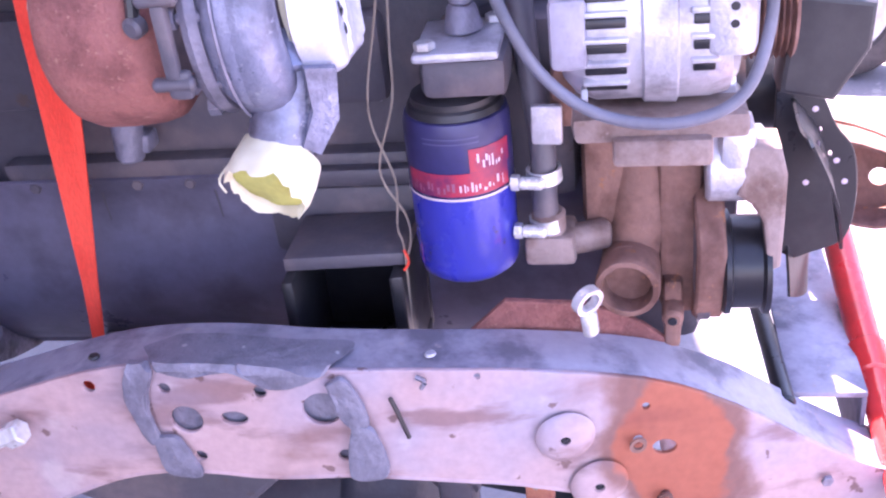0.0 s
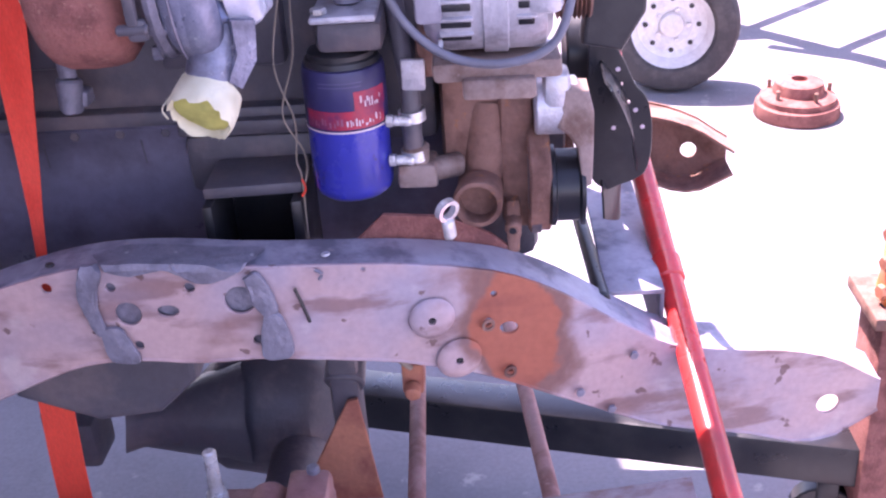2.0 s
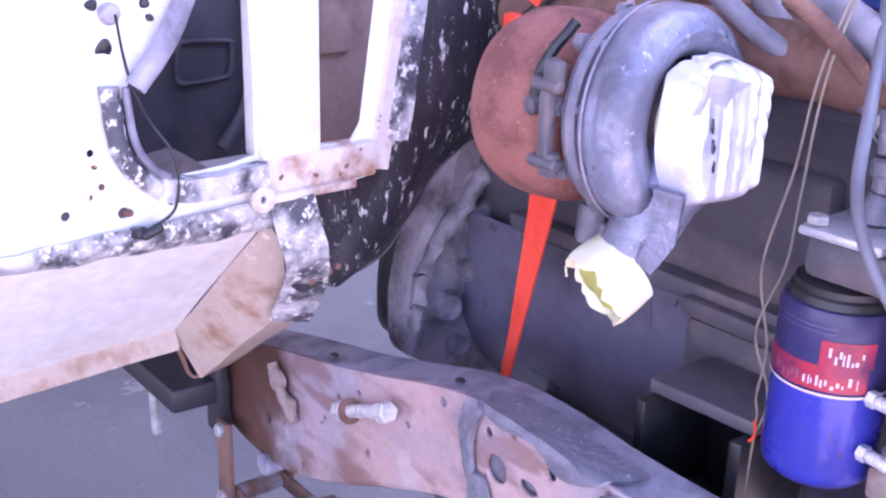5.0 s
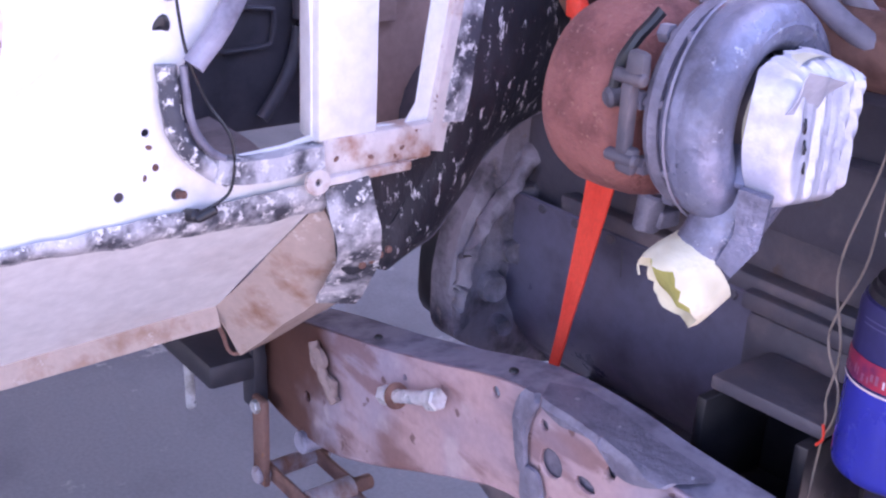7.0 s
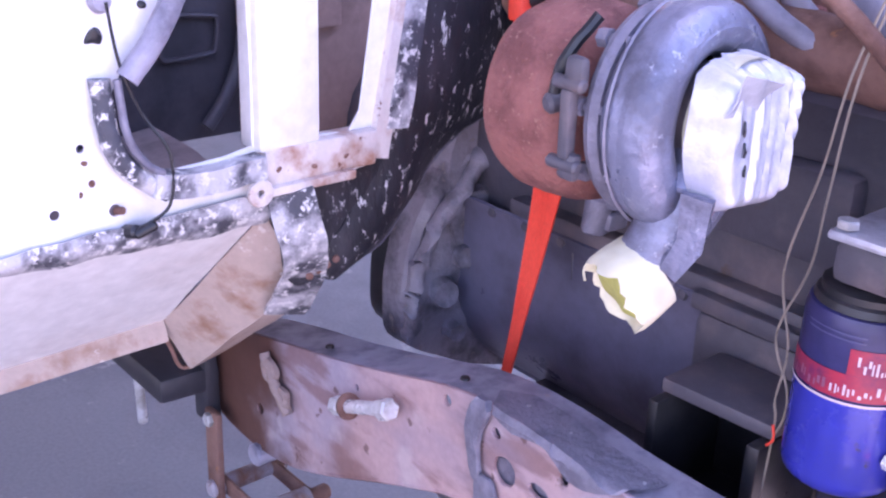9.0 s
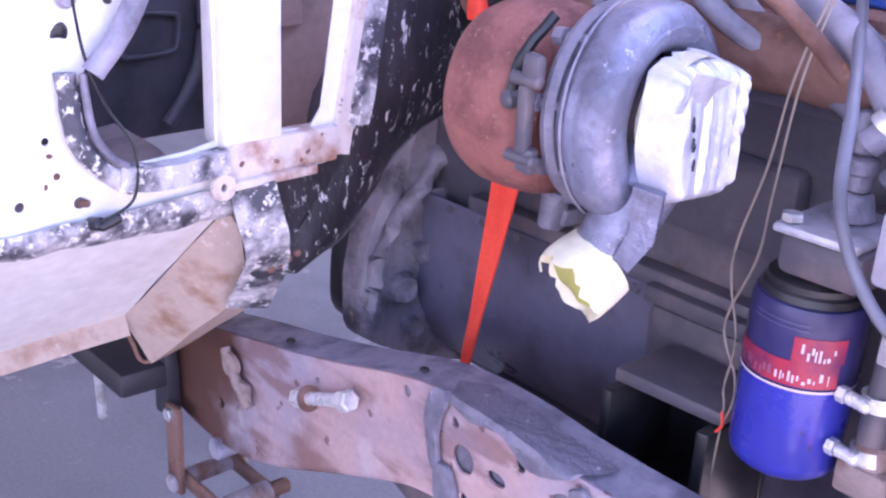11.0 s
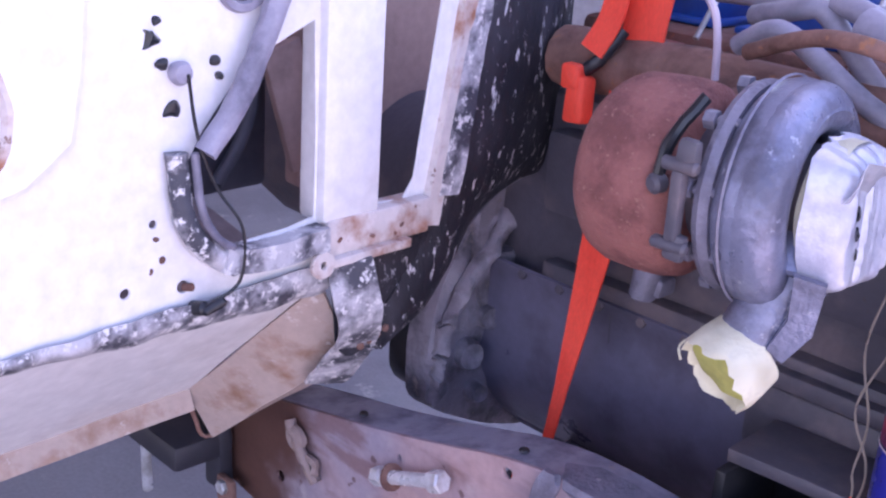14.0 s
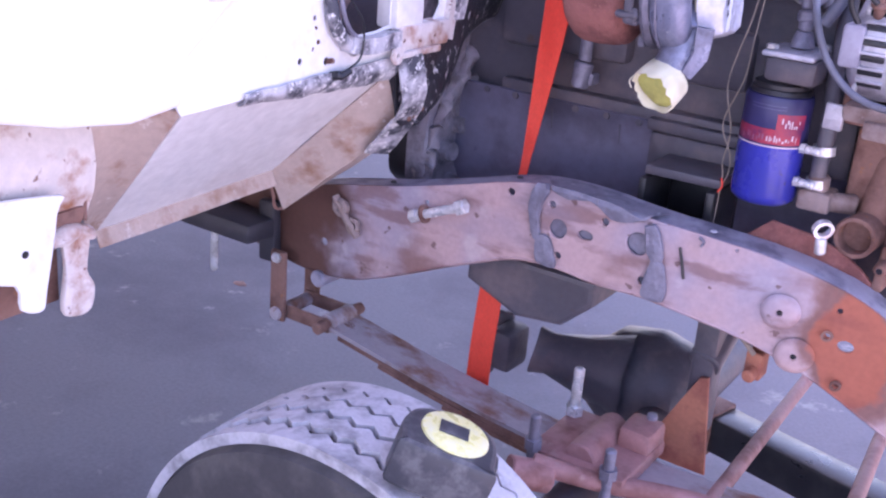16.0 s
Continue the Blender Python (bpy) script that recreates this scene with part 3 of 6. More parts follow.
# ---- front suspension ----
def suspension():
    root = thing("leaf_spring", (-0.5, 0.80, 0.45), "dusty rust-flecked leaf spring on its shackle", "leaf spring")
    def zc(x, o=0.0):
        return 0.474 - 0.070 * math.sin(math.pi * (x + 0.73) / 1.3) - o
    for k, (a, b) in enumerate(((-0.728, 0.45), (-0.70, 0.40), (-0.6, 0.3), (-0.45, 0.15))):
        pts = [(a + (b - a) * i / 24, 0.80, zc(a + (b - a) * i / 24, 0.0095 * k)) for i in range(25)]
        part("leaf", sweep(pts, [(-0.043, -0.004), (0.043, -0.004), (0.043, 0.004), (-0.043, 0.004)]), LEAF if k == 0 else RUST, root)
    part("spring_eye", pipe((-0.733, 0.764, 0.477), (-0.733, 0.836, 0.477), 0.009, 0.019), LEAF, root)
    sh = part("shackle", box(-0.865, -0.828, 0.742, 0.754, 0.455, 0.605, 0.005), RUST, root)
    part("shackle_plate", box(-0.865, -0.828, 0.846, 0.858, 0.455, 0.605, 0.005), RUST, sh)
    part("shackle_pin", cyl((-0.846, 0.735, 0.472), (-0.846, 0.866, 0.472), 0.014), LEAF, sh)
    part("shackle_pin", cyl((-0.733, 0.73, 0.477), (-0.733, 0.872, 0.477), 0.012), RUST, sh)
    part("shackle_link", box(-0.856, -0.724, 0.756, 0.763, 0.460, 0.490, 0.004), RUST, sh)
    part("shackle_link", box(-0.856, -0.724, 0.838, 0.845, 0.460, 0.490, 0.004), RUST, sh)
    part("shackle_roller", cyl((-0.765, 0.765, 0.562), (-0.765, 0.86, 0.562), 0.017), FLANGE, sh)
    part("shackle_bar", box(-0.840, -0.715, 0.85, 0.862, 0.547, 0.577, 0.004), RUST, sh)
    bolt(sh, (-0.846, 0.742, 0.592), (0, -1, 0), 0.011)

    ax = thing("front_axle", (-0.15, 1.1, 0.36), "dark greasy front axle with its differential and spring plate", "axle")
    part("axle_tube", cyl((-0.15, 0.45, 0.34), (-0.15, 1.75, 0.34), 0.045), IRON_DARK, ax)
    part("spring_plate", rough(joined(box(-0.24, -0.06, 0.70, 0.88, 0.405, 0.435, 0.008), cyl((-0.15, 0.72, 0.43), (-0.15, 0.86, 0.43), 0.03), box(-0.12, -0.06, 0.80, 0.87, 0.43, 0.475, 0.01)), 0.003, 25), PINK, ax, "red oxide spring plate")
    for x, y, h in ((-0.225, 0.695, 0.50), (-0.225, 0.845, 0.53), (-0.085, 0.695, 0.49), (-0.085, 0.86, 0.485)):
        u = part("u_bolt", cyl((x, y, 0.36), (x, y, h), 0.0095), STEEL if h > 0.52 else WELD, ax)
        part("nut", lathe([(0, 0), (0.016, 0), (0.016, 0.018), (0, 0.018)], axis_matrix((x, y, 0.437), (0, 0, 1)), 6), STEEL if h > 0.52 else WELD, u)
    d = rough(joined(lathe([(0, -0.13), (0.07, -0.125), (0.105, -0.08), (0.118, 0.0), (0.105, 0.075), (0.07, 0.11), (0, 0.115)], axis_matrix((-0.20, 1.17, 0.37), (1, 0, 0)), 28),
              lathe([(0.09, 0), (0.06, 0.10), (0.045, 0.17), (0.05, 0.20), (0, 0.20)], axis_matrix((-0.24, 1.13, 0.39), (-1, -0.15, 0.05)), 24)), 0.009, 14)
    part("differential", d, IRON_DARK, ax, "dark oily differential housing")
    part("pinion_yoke", rough(joined(box(-0.52, -0.47, 1.035, 1.12, 0.35, 0.44, 0.012), box(-0.55, -0.51, 1.03, 1.05, 0.34, 0.47, 0.006), box(-0.55, -0.51, 1.105, 1.125, 0.34, 0.45, 0.006)), 0.004, 30), IRON_DARK, ax)
    part("gusset", rough(plate([[(-0.13, 0.36), (-0.035, 0.545), (-0.02, 0.55), (0.0, 0.36)]], 0.008, Matrix.Translation((0, 0.93, 0)) @ XZ), 0.003, 20), RUST_ORANGE, ax, "orange-rust gusset plate")
    part("bump_post", rough(joined(box(-0.06, -0.02, 0.94, 1.0, 0.42, 0.70, 0.01), cyl((-0.04, 0.95, 0.56), (-0.04, 1.02, 0.60), 0.03)), 0.006, 20), IRON_DARK, ax)
    part("radius_rod", tube([(-0.20, 0.65, 0.44), (-0.10, 0.70, 0.42), (0.02, 0.76, 0.41), (0.14, 0.79, 0.405), (0.34, 0.82, 0.40)], 0.017), PINK, ax, "red oxide rod")
    part("rod_end", rough(cyl((-0.225, 0.615, 0.432), (-0.17, 0.66, 0.418), 0.026), 0.003, 30), PINK, ax)
    for a, b in (((0.062, 0.775, 0.408), (0.026, 1.62, 0.345)), ((0.262, 0.81, 0.403), (0.195, 1.62, 0.322))):
        part("steering_rod", tube([a, tuple((p + q) / 2 for p, q in zip(a, b)), b], 0.0135), PINK, ax)
    part("brake_block", rough(joined(box(0.055, 0.085, 0.845, 0.88, 0.615, 0.66, 0.004), cyl((0.07, 0.845, 0.63), (0.07, 0.825, 0.625), 0.011)), 0.003, 40), RUST_ORANGE, ax, "orange brass brake fitting")
    part("brake_line", tube([(0.07, 0.84, 0.66), (0.04, 0.835, 0.69), (0.0, 0.84, 0.71), (-0.02, 0.85, 0.715)], 0.004), WIRE_TAN, ax)

    s = thing("front_tyre_wheel", (-0.29, 0.305, G + 0.370), "worn front tyre with a dusty zigzag tread", "wheel")
    c, R, W = Vector((-0.29, 0.305, G + 0.370)), 0.370, 0.238
    m = axis_matrix(c, (0, -1, 0))
    R0 = R - 0.017
    prof = [(R * 0.56, -W * 0.34), (R * 0.62, -W * 0.44), (R * 0.80, -W * 0.5), (R * 0.92, -W * 0.47), (R0 * 0.975, -W * 0.42), (R0, -W * 0.34), (R0, W * 0.34), (R0 * 0.975, W * 0.42), (R * 0.92, W * 0.47), (R * 0.80, W * 0.5), (R * 0.62, W * 0.44), (R * 0.56, W * 0.34)]
    t = part("tyre", lathe(prof, m, 96), RUBBER, s)
    part("rim", lathe([(0, 0), (R * 0.25, 0), (R * 0.35, W * 0.1), (R * 0.5, W * 0.05), (R * 0.57, W * 0.38), (R * 0.58, W * 0.34), (R * 0.56, -W * 0.34)], m, 40), WHEEL_WHITE, s)
    # black ring low in the tread, painting the shade of the grooves
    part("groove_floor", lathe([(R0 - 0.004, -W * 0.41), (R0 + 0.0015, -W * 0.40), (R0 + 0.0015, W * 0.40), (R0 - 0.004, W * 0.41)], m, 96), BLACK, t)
    # five zigzag ribs with grooves between
    ribs, amp, nz = 5, 0.0065, 58
    ww = W * 0.86 / ribs
    for k in range(ribs):
        bm = bmesh.new()
        a0, a1 = -W * 0.43 + k * ww + 0.0042, -W * 0.43 + (k + 1) * ww - 0.0042
        rings = []
        for i in range(nz * 2):
            an = math.pi * i / nz
            z = amp if i % 2 else -amp
            zl, zr = (z if k > 0 else 0), (z if k < ribs - 1 else 0)
            rr = R - 0.006 * (abs((k - 2) / 2) ** 2)
            rings.append([bm.verts.new((q * math.cos(an), q * math.sin(an), h)) for q, h in ((R0 - 0.006, a0 + zl), (rr, a0 + zl), (rr, a1 + zr), (R0 - 0.006, a1 + zr))])
        for i in range(nz * 2):
            a, b = rings[i], rings[(i + 1) % (nz * 2)]
            for j in range(3):
                bm.faces.new([a[j], b[j], b[j + 1], a[j + 1]])
        bm.transform(m)
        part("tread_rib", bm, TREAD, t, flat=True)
    # tape measure lying on the tread
    q = Matrix.Translation((-0.158, 0.270, G + 0.717)) @ Euler((radians(0), radians(17), radians(28))).to_matrix().to_4x4() @ Matrix.Scale(1.65, 4)
    tm = thing("tape_measure", q.translation, "grey and yellow tape measure lying on the tyre", "tape measure")
    out = [(-0.037, -0.022), (-0.030, -0.030), (0.037, -0.030), (0.040, -0.020), (0.040, 0.012), (0.030, 0.030), (0.010, 0.036), (-0.015, 0.034), (-0.032, 0.022), (-0.038, 0.0)]
    rnd = [p.xy for p in smooth_path([(x, y, 0) for x, y in out + out[:1]], 4)][:-1]
    part("case", plate([rnd], 0.042, q @ Matrix.Translation((0, 0, 0.042)), 0.005), TAPE_BODY, tm)
    part("face_disc", lathe([(0, 0.004), (0.024, 0.004), (0.0275, 0.002), (0.028, 0)], q @ Matrix.Translation((0.004, 0.004, 0.042)), 36), TAPE_FACE, tm, "yellow round face")
    part("face_label", box(-0.010, 0.014, -0.006, 0.011, 0.0462, 0.0475, 0.0005, q), TAPE_BODY, tm)
    part("thumb_lock", box(0.030, 0.044, -0.010, 0.010, 0.018, 0.036, 0.003, q), TAPE_BODY, tm)


# ---- engine ----
FX = -0.54
YZ = Matrix(((0, 0, 1, FX), (1, 0, 0, 0), (0, 1, 0, 0), (0, 0, 0, 1)))  # local x, y, z to world y, z, +x


def at_x(dx):
    return Matrix.Translation((dx, 0, 0)) @ YZ


def soft_ring(pts, steps=4):
    return [p.xy for p in smooth_path([(a, b, 0) for a, b in pts + pts[:1]], steps)][:-1]


def engine():
    root = thing("engine", (-0.2, 1.25, 0.8), "dark oily diesel engine slung between the chassis rails", "engine")
    blk = part("block", rough(box(-0.655, 0.16, 1.06, 1.42, 0.90, 1.18, 0.012), 0.003, 12), IRON_DARK, root)
    for nm, b in (("block_rib", box(-0.55, 0.15, 1.035, 1.08, 0.94, 0.965, 0.006)), ("tappet_cover", box(-0.56, -0.30, 1.03, 1.08, 1.03, 1.14, 0.012)), ("tappet_cover", box(-0.25, -0.08, 1.035, 1.08, 1.02, 1.12, 0.012)), ("cooler_housing", box(0.02, 0.12, 1.0, 1.08, 0.92, 1.12, 0.015))):
        part(nm, rough(b, 0.003, 12), IRON_DARK, blk)
    pan_grid = []
    for j in range(14):
        z = 0.945 - 0.30 * j / 13
        row = []
        for i in range(25):
            x = -0.67 + 0.83 * i / 24
            y = 1.035 + 0.10 * max(0, (0.80 - z) / 0.15) ** 2 + 0.012 * (abs(z - 0.935) > 0.012)
            row.append((x, y, z))
        pan_grid.append(row)
    p = part("oil_pan", sheet(pan_grid, 0.004), PAN, root, "dark blue-grey pressed oil pan")
    for x in (-0.44, -0.30):
        part("pan_seam", tube([(x, 1.044, 0.93), (x + 0.004, 1.046, 0.86), (x, 1.05, 0.78)], 0.0025, 3, 6), IRON_DARK, p)
    part("pan_side", box(-0.655, 0.16, 1.12, 1.42, 0.65, 0.93, 0.02), PAN, p)
    for i in range(12):
        bolt(p, (-0.58 + 0.064 * i, 1.036, 0.935), (0, -1, 0), 0.007, material=IRON_DARK)
    part("side_cover", rough(box(-0.235, -0.02, 1.025, 1.06, 0.845, 0.93, 0.012), 0.002, 20), IRON_DARK, root)
    part("side_rail", box(-0.24, 0.03, 1.02, 1.05, 0.93, 0.952, 0.005), IRON_DARK, root)
    part("drain_fitting", rough(joined(cyl((-0.365, 1.0, 1.03), (-0.365, 1.0, 1.09), 0.012), cyl((-0.37, 1.0, 0.985), (-0.365, 1.0, 1.03), 0.017), cyl((-0.365, 1.0, 1.09), (-0.355, 1.03, 1.12), 0.016), box(-0.385, -0.345, 0.995, 1.03, 0.99, 1.01, 0.004)), 0.004, 40), WELD, root)
    # flywheel and bell housing
    m = axis_matrix((-0.845, 1.24, 0.955), (1, 0, 0)) @ Matrix.Diagonal((1.06, 1.06, 1, 1))
    b = part("bell_housing", rough(lathe([(0, 0), (0.15, 0), (0.17, 0.03), (0.20, 0.08), (0.225, 0.12), (0.245, 0.125), (0.250, 0.145), (0.24, 0.155), (0.225, 0.16), (0.215, 0.20), (0, 0.20)], m, 56), 0.006, 14), BELL, root, "greasy cast bell housing with ribs and bosses")
    out = soft_ring([(1.20, 1.13), (1.10, 1.035), (1.02, 0.99), (0.965, 0.92), (0.943, 0.845), (0.940, 0.79), (0.950, 0.733), (1.02, 0.688), (1.10, 0.650), (1.19, 0.63), (1.24, 0.68), (1.24, 1.10)])
    face = bmesh.new()
    rings = []
    for k in range(16):
        u = 1 - k / 15.2
        h = 0.0 if k == 0 else 0.040 if k == 1 else 0.045
        row = []
        for p, q in out:
            y, z = 1.13 + (p - 1.13) * min(1, u * 1.06), 0.85 + (q - 0.85) * min(1, u * 1.06)
            lump = noise.noise(Vector((y * 13, z * 13, 2.0))) + 0.5 * noise.noise(Vector((y * 31, z * 31, 5.0)))
            row.append(face.verts.new((-0.695 + h + (0.016 * lump if k > 1 else 0), y, z)))
        rings.append(row)
    for a, c in zip(rings, rings[1:]):
        for i in range(len(a)):
            face.faces.new([a[i], a[(i + 1) % len(a)], c[(i + 1) % len(a)], c[i]])
    bmesh.ops.recalc_face_normals(face, faces=face.faces)
    part("housing_face", face, BELL, b, "greasy housing face with cast bosses")
    part("housing_back", rough(plate([[(1.19 + (p - 1.19) * 0.95 + 0.004, 0.88 + (q - 0.88) * 0.95) for p, q in out]], 0.05, at_x(-0.160), 0.006), 0.002, 20), BLACK, b, "dark rear rim of the housing")
    part("cast_rib", rough(tube([(-0.640, 1.080, 1.008), (-0.636, 1.035, 0.962), (-0.636, 0.985, 0.905), (-0.640, 0.962, 0.86)], 0.015, 8, 12, 0.7), 0.009, 55), BELL, b)
    part("cast_rib", rough(tube([(-0.645, 0.958, 0.86), (-0.642, 0.955, 0.80), (-0.645, 0.955, 0.745)], 0.012, 8, 12, 0.8), 0.009, 55), BELL, b)
    part("cast_lump", rough(tube([(-0.642, 1.05, 0.95), (-0.638, 1.07, 0.90), (-0.645, 1.06, 0.83)], 0.022, 8, 12, 0.8), 0.011, 45), BELL, b)
    for p, q, rr in ((1.007, 0.802, 0.021), (1.093, 0.792, 0.026), (1.109, 0.887, 0.022), (1.04, 0.850, 0.016), (1.03, 0.735, 0.014)):
        part("boss", rough(lathe([(rr * 1.12, -0.02), (rr, 0.010), (rr * 0.88, 0.017), (rr * 0.55, 0.015), (0, 0.016)], axis_matrix((-0.645, p, q), (1, -0.25, 0.1)), 24), 0.0015, 40), BELL, b)
    # transmission behind the cab opening
    part("gearbox", rough(lathe([(0, 0), (0.12, 0), (0.14, 0.1), (0.15, 0.45), (0.16, 0.6)], axis_matrix((-1.35, 1.24, 0.93), (1, 0, 0)), 28), 0.006, 9), IRON_DARK, root)
    # cylinder head, manifold, rocker covers
    part("cylinder_head", rough(box(-0.58, 0.14, 1.10, 1.38, 1.19, 1.275, 0.01), 0.003, 15), RUST, root, "rust-brown cylinder head")
    man = [part("exhaust_manifold", rough(joined(tube([(-0.54, 1.03, 1.235), (-0.3, 1.0, 1.245), (-0.05, 1.0, 1.24), (0.11, 1.03, 1.235)], 0.036, 6, 14), box(-0.27, -0.16, 0.92, 1.01, 1.20, 1.26, 0.012)), 0.004, 22), RUST, root, "rust-brown exhaust manifold")]
    for x in (-0.46, -0.22, 0.02):
        part("manifold_port", rough(joined(cyl((x, 1.02, 1.235), (x, 1.12, 1.235), 0.03), box(x - 0.045, x + 0.045, 1.085, 1.10, 1.205, 1.265, 0.006)), 0.003, 25), RUST_RED, man[0])
    for k, x in enumerate((-0.50, -0.31, -0.12, 0.07)):
        rc = part("rocker_cover", rough(joined(box(x - 0.075, x + 0.075, 1.16, 1.33, 1.276, 1.35, 0.02), box(x - 0.082, x + 0.082, 1.15, 1.34, 1.276, 1.285, 0.003)), 0.001, 20), ENGINE_BLUE, root, "blue painted rocker cover")
        bolt(rc, (x, 1.245, 1.35), (0, 0, 1), 0.011)
        part("injector_line", tube([(x + 0.05, 1.36, 1.27), (x + 0.06, 1.26, 1.375), (x + 0.085, 1.15, 1.32), (x + 0.09, 1.10, 1.27)], 0.0035), STEEL, root)
    part("intake_bar", tube([(-0.56, 1.10, 1.32), (-0.2, 1.09, 1.33), (0.12, 1.10, 1.32)], 0.010), HOSE, root)
    part("front_housing", rough(joined(box(0.15, 0.25, 1.02, 1.42, 0.72, 1.20, 0.02), cyl((0.24, 1.24, 0.86), (0.30, 1.24, 0.86), 0.09)), 0.004, 14), IRON_DARK, root)
    part("front_support", rough(box(0.10, 0.16, 0.93, 1.05, 1.03, 1.09, 0.01), 0.003, 20), RUST, root)


def turbo():
    c = Vector((-0.182, 0.828, 1.203))
    root = thing("turbocharger", c, "turbocharger with rust-red turbine and blue-grey compressor", "turbocharger")
    d = Vector((1, 0.08, 0.03)).normalized()
    m = axis_matrix(c, d)
    R = 0.090
    tm = axis_matrix(c - Vector((0, 0, 0.006)), d)
    part("turbine_housing", rough(lathe([(0, -0.128), (0.045, -0.128), (0.054, -0.121), (0.074, -0.117), (0.084, -0.108), (0.0895, -0.095), (R + 0.001, -0.072), (0.0905, -0.045), (0.087, -0.030), (0.076, -0.021), (0.058, -0.016), (0, -0.016)], tm, 48), 0.0025, 18), RUST_RED, root, "rust-red cast turbine housing")
    part("turbine_foot", rough(box(-0.255, -0.195, 0.86, 0.98, 1.19, 1.25, 0.015), 0.004, 25), RUST_RED, root)
    part("outlet_wrap", rough(pipe(c - d * 0.128, c - d * 0.121, 0.035, 0.05), 0.004, 40), TAPE_CREAM, root)
    part("bearing_housing", rough(lathe([(0.055, -0.03), (0.06, 0.002), (0.066, 0.012), (0.066, 0.024), (0.05, 0.032), (0.05, 0.04)], m, 36), 0.002, 30), IRON_DARK, root)
    band = part("clamp_ring", lathe([(0.078, 0.010), (0.092, 0.010), (0.0945, 0.016), (0.092, 0.024), (0.078, 0.024)], m, 48), WELD, root, "steel clamp ring")
    for k in range(9):
        a = 2 * math.pi * k / 9 + 0.2
        q = c + m.to_3x3() @ Vector((0.087 * math.cos(a), 0.087 * math.sin(a), 0.006))
        part("clamp_bolt", joined(lathe([(0, 0), (0.0085, 0), (0.0085, 0.010), (0, 0.010)], axis_matrix(q, -d), 6), cyl(q, q + d * 0.022, 0.005, n=10)), WELD, band)
    part("clamp_plate", rough(joined(box(-0.182, -0.170, 0.724, 0.736, 1.172, 1.232, 0.003), cyl((-0.194, 0.730, 1.168), (-0.160, 0.730, 1.168), 0.006), cyl((-0.194, 0.730, 1.236), (-0.160, 0.730, 1.236), 0.006)), 0.001, 60), IRON_DARK, band)
    # volute: growing round section round the wheel, ending in a downward outlet
    pts, sc = [], []
    for k in range(40):
        a = 2 * math.pi * (k / 39) * 0.97
        r = 0.076
        ang = a - math.pi * 0.62
        pts.append(c + m.to_3x3() @ Vector((r * math.cos(ang), r * math.sin(ang), 0.058)))
        sc.append(0.78 + 0.22 * k / 39)
    ring = [(0.026 * math.cos(2 * math.pi * k / 16), 0.026 * math.sin(2 * math.pi * k / 16)) for k in range(16)]
    comp = joined(sweep(pts, ring, up=d, scale=sc), lathe([(0.03, 0.022), (0.088, 0.025), (0.097, 0.034), (0.100, 0.045), (0.098, 0.062), (0.090, 0.076), (0.078, 0.082), (0.066, 0.076), (0.061, 0.064), (0.060, 0.046), (0.045, 0.046)], m, 48))
    h = part("compressor_housing", rough(comp, 0.0015, 20), TURBO_GREY, root, "dusty blue-grey compressor housing")
    # neck and recess wall in dark iron, painting the shade inside the scroll
    part("inlet_neck", rough(lathe([(0.0595, 0.058), (0.057, 0.047), (0.0495, 0.046), (0.0475, 0.056), (0.0475, 0.100)], m, 44), 0.0008, 30), IRON_DARK, h, "inlet neck and recess coloured dark for shade")
    part("scroll_seam", lathe([(0.1005, 0.036), (0.1022, 0.0375), (0.1005, 0.039)], m, 56), WELD, h)
    link = part("actuator_link", rough(tube([(-0.186, 0.770, 1.285), (-0.199, 0.748, 1.252), (-0.203, 0.738, 1.215)], 0.0055, 6, 8), 0.001, 60), BLACK, root, "black wastegate link")
    part("link_pin", cyl((-0.204, 0.732, 1.212), (-0.200, 0.746, 1.214), 0.009), IRON_DARK, link)
    for dz in (-0.045, 0.035):
        part("clamp_lug", rough(box(-0.182, -0.162, 0.726, 0.738, 1.200 + dz, 1.224 + dz, 0.005), 0.0015, 60), IRON_DARK, band)
    o0, o1 = Vector((-0.100, 0.800, 1.142)), Vector((-0.124, 0.778, 1.072))
    part("outlet", rough(joined(cyl(o0 + Vector((0.005, 0.02, 0.03)), o1, 0.032, 0.029), cyl(o0 + Vector((-0.01, 0.03, 0.05)), o0, 0.034, 0.033)), 0.0015, 30), TURBO_GREY, h)
    part("gusset_leg", rough(sheet([[(-0.086, 0.775, 1.162), (-0.062, 0.785, 1.158)], [(-0.084, 0.775, 1.125), (-0.066, 0.785, 1.115)], [(-0.098, 0.775, 1.095), (-0.086, 0.782, 1.085)]], 0.01), 0.001, 30), TURBO_GREY, h)
    # taped-over outlet: a cream collar with torn lower edge round yellow foam
    wrap = bmesh.new()
    n = 40
    ax = (Vector((-0.25, -0.80, -0.54))).normalized()
    mm = axis_matrix(o1 - ax * 0.012, ax)
    rows = []
    for j in range(7):
        row = []
        for k in range(n):
            a = 2 * math.pi * k / n
            tear = 0.012 * noise.noise(Vector((math.cos(a) * 2.1, math.sin(a) * 2.1, 3))) + 0.006 * noise.noise(Vector((math.cos(a) * 7, math.sin(a) * 7, 3)))
            hh = [0, 0.001, 0.02, 0.034 + tear * 0.4, 0.040 + tear, 0.034 + tear, 0.02][j]
            rr = [0.030, 0.036, 0.038, 0.0385, 0.036, 0.032, 0.030][j] + 0.0012 * noise.noise(Vector((a * 3, j, 1)))
            row.append(wrap.verts.new(mm @ Vector((rr * math.cos(a), rr * math.sin(a), hh))))
        rows.append(row)
